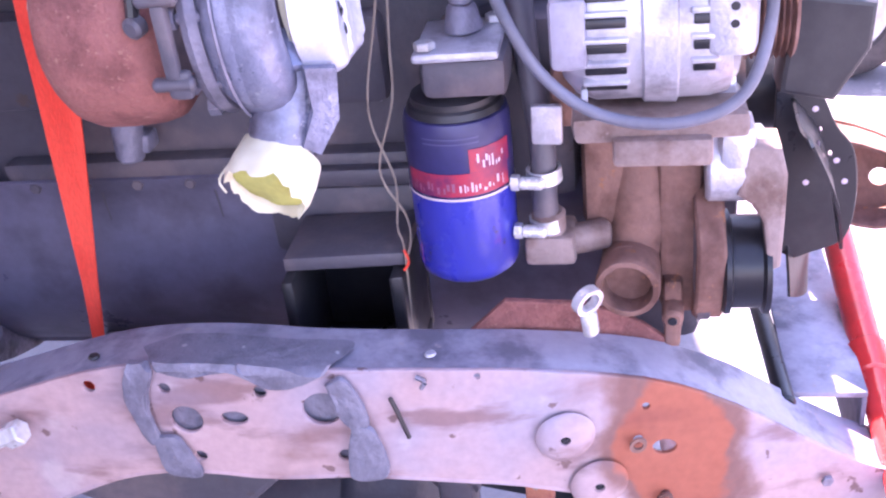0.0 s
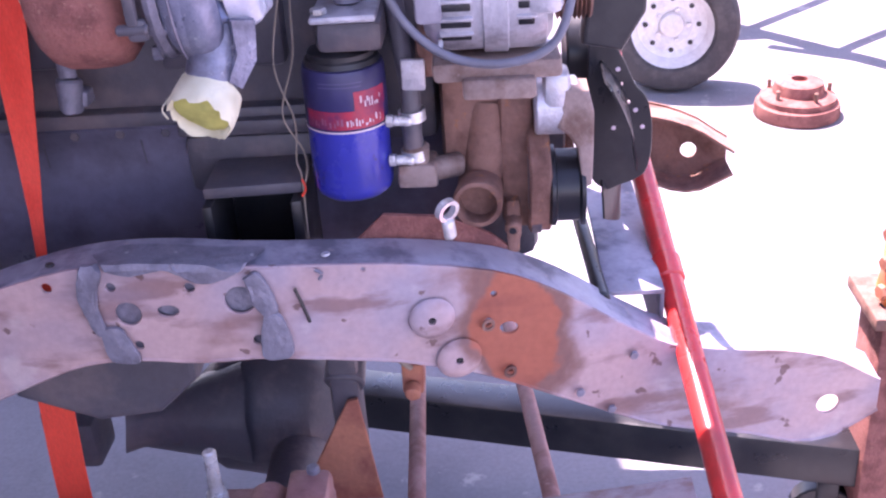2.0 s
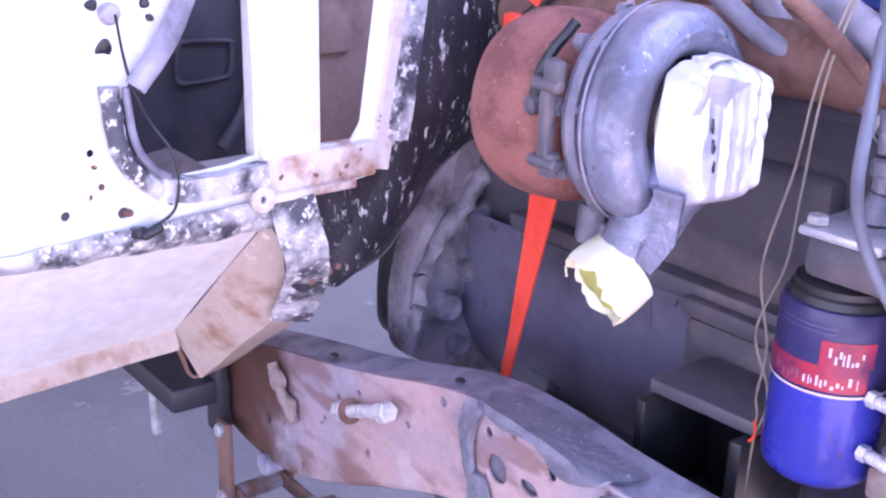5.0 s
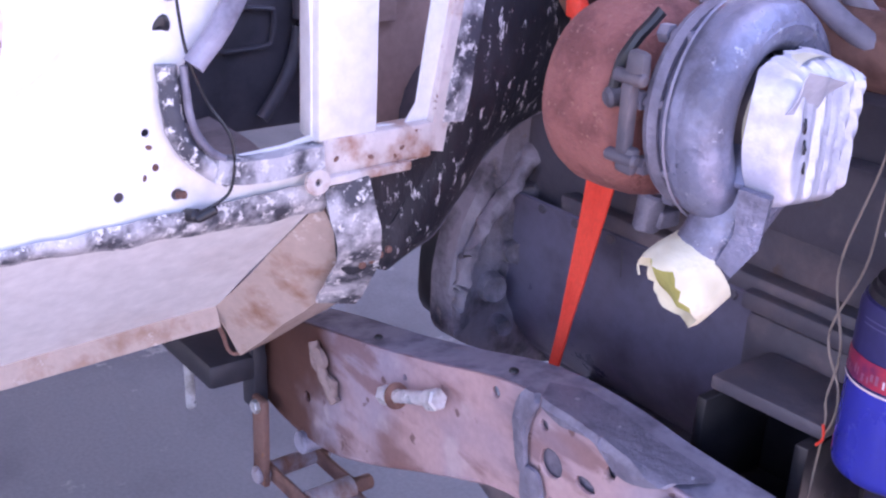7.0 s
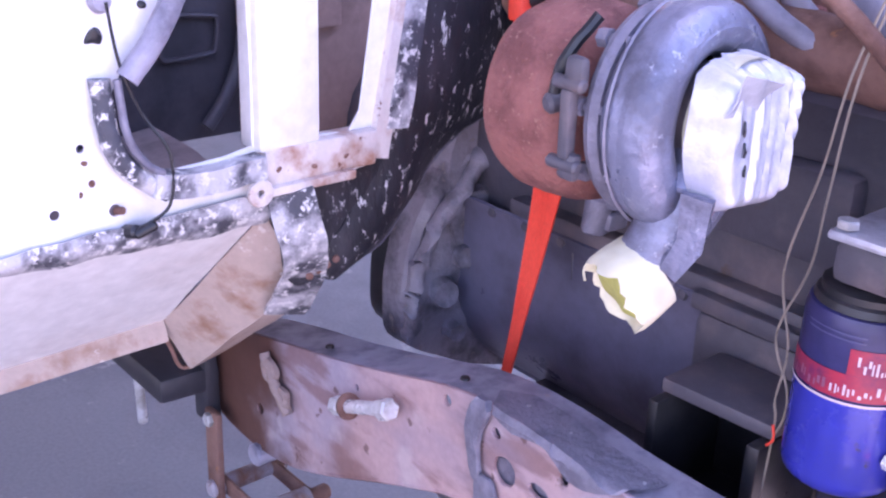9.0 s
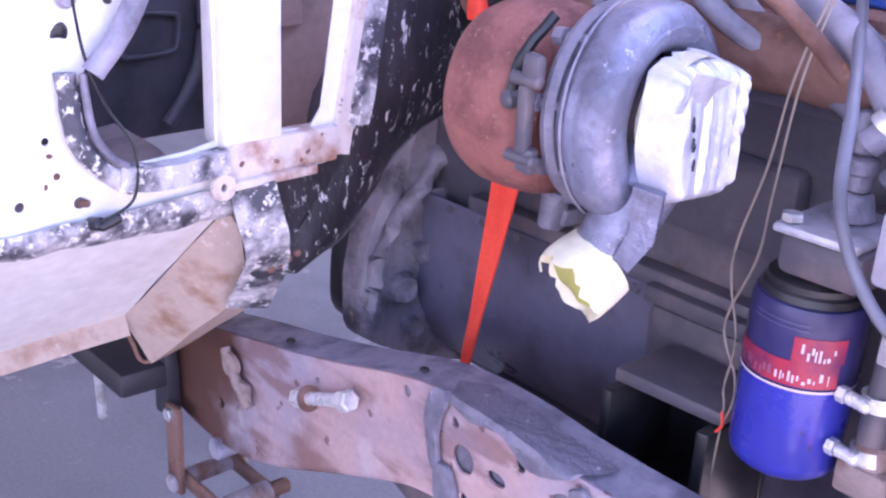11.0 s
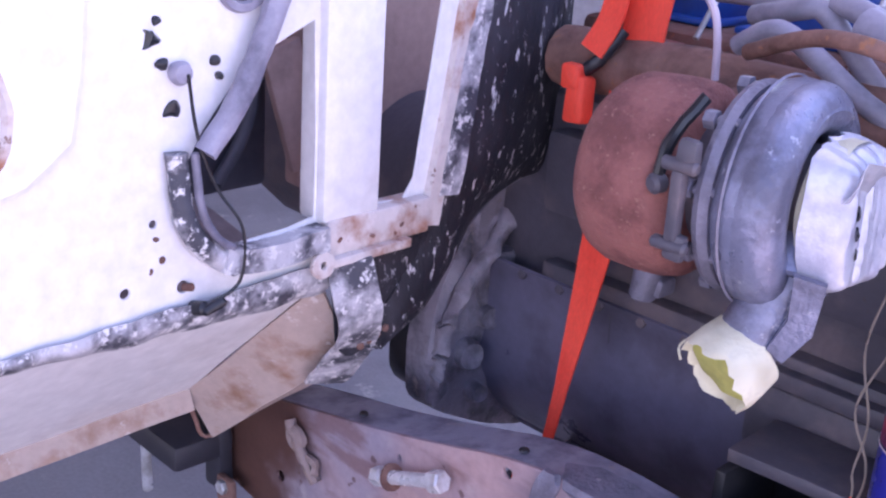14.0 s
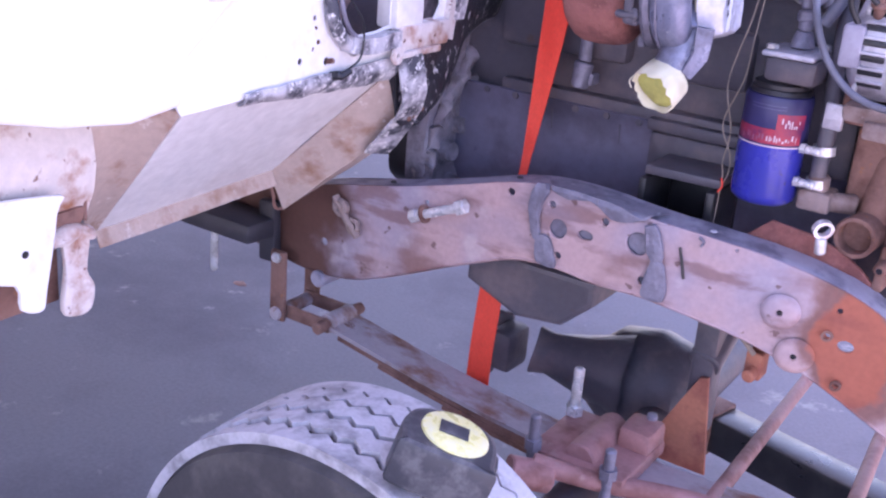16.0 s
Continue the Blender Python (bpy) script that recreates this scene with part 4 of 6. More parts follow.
    for a, b in zip(rows, rows[1:]):
        for k in range(n):
            wrap.faces.new([a[k], a[(k + 1) % n], b[(k + 1) % n], b[k]])
    w = part("outlet_wrap", wrap, TAPE_CREAM, root, "torn cream tape collar")
    part("foam_plug", rough(lathe([(0.0315, 0.020), (0.0315, 0.032), (0.018, 0.038), (0, 0.037)], mm, 28), 0.003, 60), TAPE_YELLOW, w, "yellow foam plug")
    part("loose_thread", tube([o1 + Vector((-0.036, -0.01, 0.01)), o1 + Vector((-0.048, -0.015, -0.004)), o1 + Vector((-0.042, -0.02, -0.014))], 0.0012, 4, 5), TAPE_CREAM, w)
    # crumpled duct tape over the inlet
    side = d.cross(Vector((0, 0, 1))).normalized()
    c2 = c + Vector((0, 0, -0.006))
    part("inlet_collar", rough(lathe([(0.050, 0.080), (0.056, 0.081), (0.058, 0.094), (0.057, 0.106)], m, 40), 0.0012, 50), TAPE_CREAM, root, "cream taped inlet rim")
    cap = bmesh.new()
    n, grid = 44, []
    for i in range(n + 1):
        row = []
        for j in range(n + 1):
            a, b = 2 * i / n - 1, 2 * j / n - 1
            u = 0.062 * a * math.sqrt(1 - 0.34 * b * b) * (1 + 0.06 * noise.noise(Vector((b * 2, 1, 1))))
            v = 0.064 * b * math.sqrt(1 - 0.30 * a * a) * (1 + 0.08 * noise.noise(Vector((a * 2, 5, 2))))
            e = max(abs(a), abs(b))
            rim = -0.034 * max(0.0, (e - 0.72) / 0.28) ** 2
            ph = u * 290 + v * 45 + 2.2 * noise.noise(Vector((u * 18, v * 9, 2)))
            fold = (0.0032 * math.sin(ph) + 0.0016 * math.sin(2.3 * ph + 1)) * (0.25 if u > 0.022 else 1.0)
            lump = 0.008 * noise.noise(Vector((u * 16, v * 9, 6)))
            row.append(cap.verts.new(c2 + d * (0.122 + rim + fold + lump) + side * u + Vector((0, 0, v))))
        grid.append(row)
    for a, b in zip(grid, grid[1:]):
        for k in range(n):
            cap.faces.new([a[k], a[k + 1], b[k + 1], b[k]])
    bmesh.ops.recalc_face_normals(cap, faces=cap.faces)
    bmesh.ops.solidify(cap, geom=cap.faces[:], thickness=0.0012)
    cp = part("inlet_cover", cap, CLOTH, root, "crumpled silver tape over the inlet")
    flap = []
    for i in range(8):
        flap.append([c2 + d * (0.116 + 0.018 * (j / 5) + 0.003 * math.sin(9 * i / 7 + 5 * j / 5)) + side * (0.058 - 0.050 * (i / 7)) + Vector((0, 0, 0.026 + 0.036 * (j / 5) * (1 - 0.35 * i / 7))) for j in range(6)])
    part("tape_flap", sheet(flap, 0.001), CLOTH, cp)
    for k in range(3):
        q = c2 + d * (0.121 + 0.001 * k) + side * (0.034 - 0.002 * k) + Vector((0, 0, 0.014 - 0.017 * k))
        part("tape_gap", rough(lathe([(0, 0.002), (0.006, 0.002), (0.007, 0)], axis_matrix(q, d - side * 0.8), 10), 0.001, 200), BLACK, cp)


def oil_filter():
    x, y = 0.010, 0.926
    root = thing("oil_filter", (x, y, 0.897), "blue spin-on oil filter with a worn red label", "oil filter")
    m = Matrix.Translation((x, y, 0))
    R = 0.0515
    part("can", lathe([(0, 0.889), (0.03, 0.886), (0.042, 0.888), (0.049, 0.894), (R, 0.903), (R, 0.984)], m, 56), BLUE, root, "scuffed bright blue can")
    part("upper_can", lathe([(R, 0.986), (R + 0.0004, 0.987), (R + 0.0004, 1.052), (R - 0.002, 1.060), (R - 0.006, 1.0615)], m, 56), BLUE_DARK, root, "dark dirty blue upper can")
    part("pale_line", lathe([(R + 0.0012, 0.9835), (R + 0.0012, 0.986)], m, 56), LABEL_WHITE, root)
    # red label band with white bars, on the camera's side
    def patch(a0, a1, z0, z1, off):
        g = []
        for j in range(2):
            z = (z0, z1)[j]
            g.append([(x + (R + off) * math.sin(radians(a0 + (a1 - a0) * i / 16)), y - (R + off) * math.cos(radians(a0 + (a1 - a0) * i / 16)), z) for i in range(17)])
        return sheet(g)
    part("label_band", patch(-58, 66, 0.9885, 1.012, 0.0012), LABEL_RED, root, "faded red label band")
    part("label_band", patch(18, 70, 1.0122, 1.036, 0.0012), LABEL_RED, root, "faded red label band")
    random.seed(4)
    a = -50.0
    while a < 60:
        w = random.uniform(1.2, 3.5)
        z0 = 0.991 + random.uniform(0, 0.005)
        part("label_bar", patch(a, a + w, z0, z0 + random.uniform(0.003, 0.010), 0.0018), LABEL_WHITE if a > 5 else LABEL_FADED, root)
        a += w + random.uniform(1, 5)
    a = 26.0
    while a < 60:
        w = random.uniform(1.5, 4)
        z0 = 1.014 + random.uniform(0, 0.008)
        part("label_bar", patch(a, a + w, z0, z0 + random.uniform(0.004, 0.012), 0.0018), LABEL_WHITE, root)
        a += w + random.uniform(1, 4)
    for z in (1.042, 1.047):
        part("fine_print_bar", patch(-30, 30, z, z + 0.0012, 0.0016), BLUE_FADED, root)
    hd = thing("filter_head", (x, y, 1.075), "dirty cast filter head with hose fitting", "filter head")
    part("gasket_cup", lathe([(R - 0.010, 1.066), (R - 0.004, 1.073), (R - 0.006, 1.079), (0.042, 1.081), (0.042, 1.087), (0.030, 1.090), (0, 1.090)], m, 48), BLACK, hd)
    part("head_block", rough(joined(box(x - 0.025, x + 0.055, y - 0.035, y + 0.12, 1.088, 1.128, 0.010), box(x - 0.02, x + 0.05, y + 0.08, y + 0.17, 1.06, 1.12, 0.012)), 0.003, 30), IRON_DARK, hd)
    part("top_plate", rough(box(x - 0.03, x + 0.05, y - 0.04, y + 0.06, 1.128, 1.138, 0.004), 0.0015, 40), ALU, hd)
    for px, py in ((-0.018, -0.028), (0.04, 0.045)):
        b = bolt(hd, (x + px, y + py, 1.139), (0, 0, 1), 0.010)
    part("fitting", rough(joined(cyl((x + 0.012, y + 0.02, 1.138), (x + 0.012, y + 0.02, 1.165), 0.019, 0.014), cyl((x + 0.012, y + 0.02, 1.165), (x + 0.012, y + 0.02, 1.185), 0.011), cyl((x + 0.012, y + 0.02, 1.180), (x + 0.010, y + 0.02, 1.196), 0.015), cyl((x + 0.01, y + 0.02, 1.196), (x + 0.005, y + 0.025, 1.235), 0.010)), 0.0015, 50), WELD, hd)
    hd.location.z -= 0.011


def alternator():
    c = Vector((0.197, 0.885, 1.163))
    root = thing("alternator", c, "weathered aluminium alternator with ribbed belt pulley", "alternator")
    m = axis_matrix(c, (1, 0, 0))
    R = 0.080
    body = lathe([(0, -0.082), (0.035, -0.082), (0.06, -0.078), (0.074, -0.066), (R, -0.05), (R, -0.012), (R + 0.004, -0.010), (R + 0.004, 0.016), (R, 0.018), (R, 0.045), (0.076, 0.060), (0.062, 0.068), (0.03, 0.070), (0, 0.07)], m, 56)
    part("housing", rough(body, 0.0012, 30), ALU, root)
    # cooling slots on the camera's side
    for k in range(6):
        a = radians(-38 + 15 * k)
        for x0, w in ((-0.058, 0.034), (0.028, 0.018)):
            if x0 > 0 and k not in (1, 2, 3, 4):
                continue
            p = c + Vector((x0 + w / 2, -(R - 0.0015) * math.cos(a), (R - 0.0015) * math.sin(a)))
            q = Matrix.Translation(p) @ Euler((-a, 0, 0)).to_matrix().to_4x4()
            part("vent_slot", box(-w / 2, w / 2, -0.0035, 0.004, -0.0042, 0.0042, 0.0015, q), BLACK, root)
            part("vent_rib", box(-w / 2 - 0.002, w / 2 + 0.002, -0.005, 0.004, 0.0048, 0.0098, 0.0018, q), ALU, root)
    part("terminal_box", rough(box(0.112, 0.142, 0.80, 0.86, 1.135, 1.195, 0.006), 0.001, 40), FLANGE, root, "grey connector box")
    part("terminal_stud", joined(cyl((0.15, 0.825, 1.20), (0.15, 0.815, 1.235), 0.008), cyl((0.15, 0.82, 1.22), (0.15, 0.817, 1.228), 0.013)), RUST, root)
    for x in (0.135, 0.24):
        part("ear", rough(cyl((x, 0.895, 1.065), (x + 0.03, 0.895, 1.065), 0.018), 0.002, 40), ALU, root)
    part("top_arm", rough(joined(box(0.165, 0.275, 0.835, 0.87, 1.225, 1.253, 0.008), box(0.235, 0.275, 0.80, 0.86, 1.14, 1.235, 0.010)), 0.002, 30), ALU, root, "pale cast adjusting arm")
    for k in range(4):
        part("arm_hole", cyl((0.256, 0.7995, 1.155 + 0.014 * k), (0.256, 0.803, 1.155 + 0.014 * k), 0.004, bevel=0.0005, n=12), BLACK, root)
    for y, z in ((0.825, 1.105), (0.82, 1.215)):
        bolt(root, (0.14, y, z), (-1, 0, 0), 0.008)
    mounting = part("lower_bracket", rough(joined(box(0.125, 0.275, 0.835, 0.91, 1.055, 1.080, 0.006), box(0.16, 0.245, 0.825, 0.86, 1.035, 1.062, 0.005)), 0.003, 30), BRACKET, root, "rust-stained mounting bracket")
    prof = [(0, 0.072), (0.045, 0.072)]
    for k in range(7):
        prof += [(0.052, 0.0745 + 0.005 * k), (0.047, 0.077 + 0.005 * k)]
    prof += [(0.053, 0.110), (0.05, 0.113), (0.02, 0.113), (0, 0.113)]
    part("pulley", lathe(prof, m, 40), RUST, root, "rust-brown ribbed pulley")


def water_pump():
    root = thing("water_pump", (0.18, 0.95, 0.85), "rusty water pump housing with an open outlet", "water pump")
    o = Vector((0.169, 0.902, 0.870))
    d = Vector((-0.08, -1, 0.02)).normalized()
    part("casting", rough(joined(box(0.125, 0.205, 0.955, 1.06, 0.90, 1.05, 0.015), box(0.20, 0.245, 0.94, 1.06, 0.81, 1.06, 0.012), cyl((0.235, 0.985, 0.88), (0.265, 0.985, 0.88), 0.085), tube([o - d * 0.02, o - d * 0.06, (0.185, 0.97, 0.92), (0.19, 0.98, 0.98)], 0.032, 6, 16), box(0.205, 0.225, 0.925, 1.04, 0.80, 0.86, 0.006)), 0.003, 22), RUST, root)
    pp = part("outlet_pipe", rough(lathe([(0.0255, 0.0), (0.031, 0.0), (0.0325, 0.004), (0.032, 0.012), (0.030, 0.06), (0.024, 0.06), (0.024, 0.05), (0.025, 0.002), (0.0255, 0.0)], axis_matrix(o + d * 0.008, -d), 36), 0.0012, 40), RUST, root, "open rust-orange outlet pipe")
    # dark cap down the outlet pipe, painting the shade inside it
    part("bore", lathe([(0.0248, 0.040), (0.02, 0.050), (0, 0.054)], axis_matrix(o + d * 0.008, -d), 24), IRON_DARK, pp)
    part("drain_cock", rough(joined(cyl((0.215, 0.935, 0.83), (0.213, 0.905, 0.826), 0.011), box(0.205, 0.222, 0.91, 0.95, 0.79, 0.835, 0.004)), 0.002, 40), RUST, root)
    part("drain_hole", cyl((0.2128, 0.9045, 0.826), (0.2126, 0.902, 0.8255), 0.005, bevel=0.0005, n=12), BLACK, root)
    # grey belt tensioner
    t = thing("belt_tensioner", (0.28, 0.94, 0.95), "grey cast belt tensioner arm with black pulley", "belt tensioner")
    part("body", rough(joined(cyl((0.245, 0.945, 0.985), (0.285, 0.945, 0.985), 0.04), cyl((0.26, 0.945, 0.985), (0.30, 0.945, 0.985), 0.034), box(0.255, 0.29, 0.905, 0.96, 0.985, 1.035, 0.010)), 0.002, 30), ALU, t)
    arm = [(0.0, 0.03), (0.03, 0.028), (0.036, 0.0), (0.036, -0.05), (0.034, -0.10), (0.022, -0.105), (0.016, -0.05), (0.004, -0.03), (-0.01, -0.02)]
    part("arm", rough(plate([arm], 0.05, Matrix.Translation((0.282, 0.905, 0.985)) @ XZ, 0.004), 0.0015, 30), BRACKET, t)
    part("pulley", lathe([(0, 0), (0.05, 0), (0.054, 0.003), (0.054, 0.008), (0.048, 0.010), (0.048, 0.038), (0.054, 0.041), (0.054, 0.046), (0.03, 0.048), (0, 0.048)], axis_matrix((0.262, 0.950, 0.868), (1, 0, 0)), 40), BLACK, t, "black pulley")
    part("damper", lathe([(0, 0), (0.07, 0), (0.076, 0.004), (0.076, 0.016), (0.07, 0.02), (0, 0.02)], axis_matrix((0.235, 0.985, 0.865), (1, 0, 0)), 44), IRON_DARK, t, "dark thick damper disc")
    bolt(t, (0.302, 0.945, 0.985), (1, 0, 0), 0.011)
    f = thing("cooling_fan", (0.36, 1.16, 0.98), "black bladed cooling fan with painted-on sun dots", "fan")
    part("hub", cyl((0.30, 1.17, 0.98), (0.375, 1.17, 0.98), 0.06), BLACK, f)
    for k in range(6):
        g = []
        a0 = radians(188 + 60 * k)
        for i in range(9):
            r = 0.05 + 0.20 * i / 8
            row = []
            for j in range(6):
                s = (j / 5 - 0.5) * (0.55 + 0.1 * math.sin(i)) * (1.15 - 0.05 * i)
                a = a0 + s
                row.append((0.36 + 0.035 * (j / 5 - 0.5) + 0.008 * math.sin(3 * j / 5), 1.17 + r * math.cos(a), 0.98 + r * math.sin(a)))
            g.append(row)
        b = part("blade", sheet(g, 0.003), BLACK, f)
        # white discs that stand for small sunlit dots on the blades
        if k in (0, 5):
            for i in range(4):
                p = Vector(g[2 + i][1 + i % 3])
                part("paint_fleck", lathe([(0.003, 0), (0, 0.001)], axis_matrix(p + Vector((0.004, -0.003, 0)), (-1, -0.6, 0.2)), 8), LABEL_WHITE, b)
    near = [(0.325, 1.03), (0.352, 1.028), (0.372, 1.00), (0.388, 0.965), (0.408, 0.935), (0.414, 0.88), (0.405, 0.83), (0.37, 0.812), (0.345, 0.808), (0.325, 0.85)]
    ring = [q.xy for q in smooth_path([(a, b, 0) for a, b in near + near[:1]], 4)][:-1]
    b = part("blade", plate([ring], 0.004, Matrix.Translation((0, 1.06, 0)) @ XZ), BLACK, f)
    # painted sun dots on the near blade too
    for x, z in ((0.365, 0.985), (0.39, 0.925), (0.372, 0.94), (0.36, 0.90), (0.40, 0.90)):
        part("paint_fleck", lathe([(0.0035, 0), (0, 0.001)], axis_matrix((x, 1.0595, z), (0, -1, 0)), 8), LABEL_WHITE, b)
    # coolant elbow with two hose clamps
    h = thing("heater_hose", (0.09, 0.93, 0.95), "short dark hose with two steel hose clamps", "hose")
    part("hose", tube([(0.092, 0.925, 0.915), (0.09, 0.925, 0.96), (0.09, 0.93, 1.02), (0.078, 0.96, 1.10), (0.07, 0.99, 1.20), (0.068, 1.0, 1.30)], 0.013), IRON_DARK, h)
    part("elbow", rough(joined(box(0.068, 0.118, 0.91, 0.96, 0.888, 0.922, 0.006), cyl((0.11, 0.935, 0.905), (0.15, 0.95, 0.905), 0.016), cyl((0.093, 0.928, 0.92), (0.092, 0.927, 0.945), 0.017)), 0.003, 45), BRACKET, h, "dirty rust-stained metal elbow")
    part("pale_bracket", rough(box(0.082, 0.112, 0.915, 0.925, 1.02, 1.06, 0.003), 0.002, 40), ALU, h)
    for z in (0.932, 0.985):
        cl = part("hose_clamp", pipe((0.0915, 0.926, z - 0.007), (0.0905, 0.926, z + 0.007), 0.0148, 0.0175), STEEL, h)
        part("clamp_screw", joined(cyl((0.068, 0.908, z), (0.092, 0.904, z), 0.0065), lathe([(0, 0), (0.008, 0), (0.008, 0.008), (0, 0.008)], axis_matrix((0.068, 0.908, z), (-1, 0.1, 0)), 6)), STEEL, cl)


def cables():
    c = thing("wiring_cable", (0.1, 0.84, 1.2), "grey insulated charging cable looped to the alternator", "cable", "engine cables")
    part("cable", tube([(-0.05, 1.02, 1.34), (0.0, 0.94, 1.285), (0.045, 0.86, 1.245), (0.075, 0.81, 1.185), (0.105, 0.805, 1.132), (0.15, 0.80, 1.098), (0.21, 0.795, 1.090), (0.262, 0.80, 1.108), (0.285, 0.82, 1.16), (0.282, 0.83, 1.22), (0.25, 0.84, 1.263), (0.19, 0.86, 1.27), (0.10, 0.90, 1.262), (0.02, 0.95, 1.27)], 0.0052, 8), WIRE_GREY, c)
    c = thing("wiring_cable", (0.12, 0.84, 1.2), "short black lead on the alternator terminal", "cable", "engine cables")
    part("cable", tube([(0.128, 0.81, 1.195), (0.115, 0.80, 1.225), (0.128, 0.80, 1.24), (0.148, 0.81, 1.225)], 0.0045, 8), BLACK, c)
    c = thing("hanging_wire", (-0.03, 0.85, 1.0), "two thin tan wires twisted loosely together", "wire")
    part("wire", tube([(0.0, 0.93, 1.40), (-0.035, 0.915, 1.26), (-0.055, 0.925, 1.16), (-0.075, 0.925, 1.06), (-0.058, 0.925, 0.985), (-0.062, 0.925, 0.93), (-0.058, 0.925, 0.90), (-0.062, 0.925, 0.78)], 0.0013, 8, 6), WIRE_TAN, c)
    part("wire", tube([(0.004, 0.93, 1.40), (-0.03, 0.918, 1.26), (-0.045, 0.925, 1.14), (-0.050, 0.925, 1.07), (-0.072, 0.925, 0.995), (-0.052, 0.925, 0.945), (-0.050, 0.925, 0.915), (-0.058, 0.925, 0.89)], 0.0013, 8, 6), WIRE_TAN, c)
    part("wire_end", tube([(-0.058, 0.922, 0.905), (-0.054, 0.920, 0.892), (-0.060, 0.920, 0.882)], 0.0016, 4, 6), STRAP, c, "bare red wire end")
    for pts, r, mt, lab in (([(-0.16, 0.98, 1.335), (-0.06, 0.96, 1.30), (0.01, 0.95, 1.265), (0.055, 0.955, 1.20)], 0.017, HOSE, "thick dusty rubber hose over the manifold"),
                            ([(-0.20, 1.0, 1.35), (-0.10, 0.98, 1.32), (-0.03, 0.97, 1.28), (0.05, 0.98, 1.24), (0.10, 1.0, 1.23)], 0.012, HOSE, "thick dusty rubber hose over the manifold"),
                            ([(-0.02, 1.02, 1.36), (0.06, 0.98, 1.34), (0.085, 0.95, 1.28), (0.07, 0.94, 1.21), (0.05, 0.94, 1.17)], 0.010, WIRE_GREY, "pale hose looping down beside the filter"),
                            ([(-0.24, 0.92, 1.30), (-0.15, 0.89, 1.33), (-0.07, 0.90, 1.315), (0.0, 0.93, 1.25)], 0.008, RUST, "thin corroded pipe beside the turbocharger")):
        c = thing("engine_hose", pts[1], lab, "hose", "engine hoses")
        part("hose", tube(pts, r, 8), mt, c)
    for pts, r in (([(-0.03, 1.0, 1.37), (0.03, 0.955, 1.30), (0.052, 0.94, 1.235), (0.03, 0.93, 1.20)], 0.013), ([(-0.12, 1.02, 1.37), (-0.03, 0.99, 1.335), (0.06, 0.985, 1.30), (0.14, 1.0, 1.28)], 0.015), ([(-0.28, 0.97, 1.295), (-0.243, 0.96, 1.317), (-0.218, 0.96, 1.314), (-0.185, 0.96, 1.296), (-0.134, 0.965, 1.264), (-0.075, 0.985, 1.235), (-0.02, 0.985, 1.212), (0.018, 0.955, 1.195)], 0.0105), ([(-0.30, 1.03, 1.318), (-0.237, 1.0, 1.335), (-0.212, 1.0, 1.338), (-0.185, 1.0, 1.314), (-0.15, 1.0, 1.28), (-0.11, 1.02, 1.24)], 0.011)):
        c = thing("engine_hose", pts[1], "dusty grey hose over the engine", "hose", "engine hoses")
        h = part("hose", tube(pts, r, 8), HOSE, c)
        q, e = Vector(pts[-1]), (Vector(pts[-1]) - Vector(pts[-2])).normalized()
        part("hose_clamp", pipe(q - e * 0.03, q - e * 0.018, r * 1.02, r * 1.2), STEEL, h)
    c = thing("wiring_cable", (-0.30, 0.95, 1.33), "thin white cable dropping behind the turbocharger", "cable", "engine cables")
    part("cable", tube([(-0.35, 0.98, 1.41), (-0.318, 0.955, 1.350), (-0.299, 0.95, 1.326), (-0.292, 0.95, 1.30), (-0.291, 0.955, 1.26)], 0.004, 8, 8), LABEL_WHITE, c)
    # lifting chain and black tensioner block over the fan
    ch = thing("lifting_chain", (0.33, 0.88, 1.25), "galvanised lifting chain hanging over the alternator pulley", "chain")
    for k in range(12):
        z, x, y = 1.40 - 0.020 * k, 0.335 + 0.004 * math.sin(k), 0.875 + 0.005 * math.cos(1.7 * k)
        for s in range(2):
            xx = x - 0.018 * s
            zz = z - 0.010 * s
            pts = []
            for i in range(13):
                a = 2 * math.pi * i / 12
                u, v = 0.0085 * math.cos(a), 0.0155 * math.sin(a)
                q = (u, 0.002, v) if (k + s) % 2 else (0.002, u, v)
                pts.append((xx + q[0], y + q[1], zz + q[2]))
            part("link", tube(pts, 0.0032, 0, 6), STEEL if k % 3 else WELD, ch)
    bl = thing("lifting_bracket", (0.33, 0.90, 1.16), "black steel lifting bracket beside the pulley", "bracket")
    part("face_plate", rough(plate([[(0.30, 1.13), (0.345, 1.12), (0.372, 1.165), (0.375, 1.205), (0.31, 1.215)]], 0.05, Matrix.Translation((0, 0.86, 0)) @ XZ, 0.004), 0.002, 30), BLACK, bl)
    part("arm", rough(box(0.31, 0.345, 0.87, 1.05, 1.14, 1.19, 0.01), 0.002, 30), BLACK, bl)
    bl.location.z -= 0.045
    ch.location.z -= 0.02


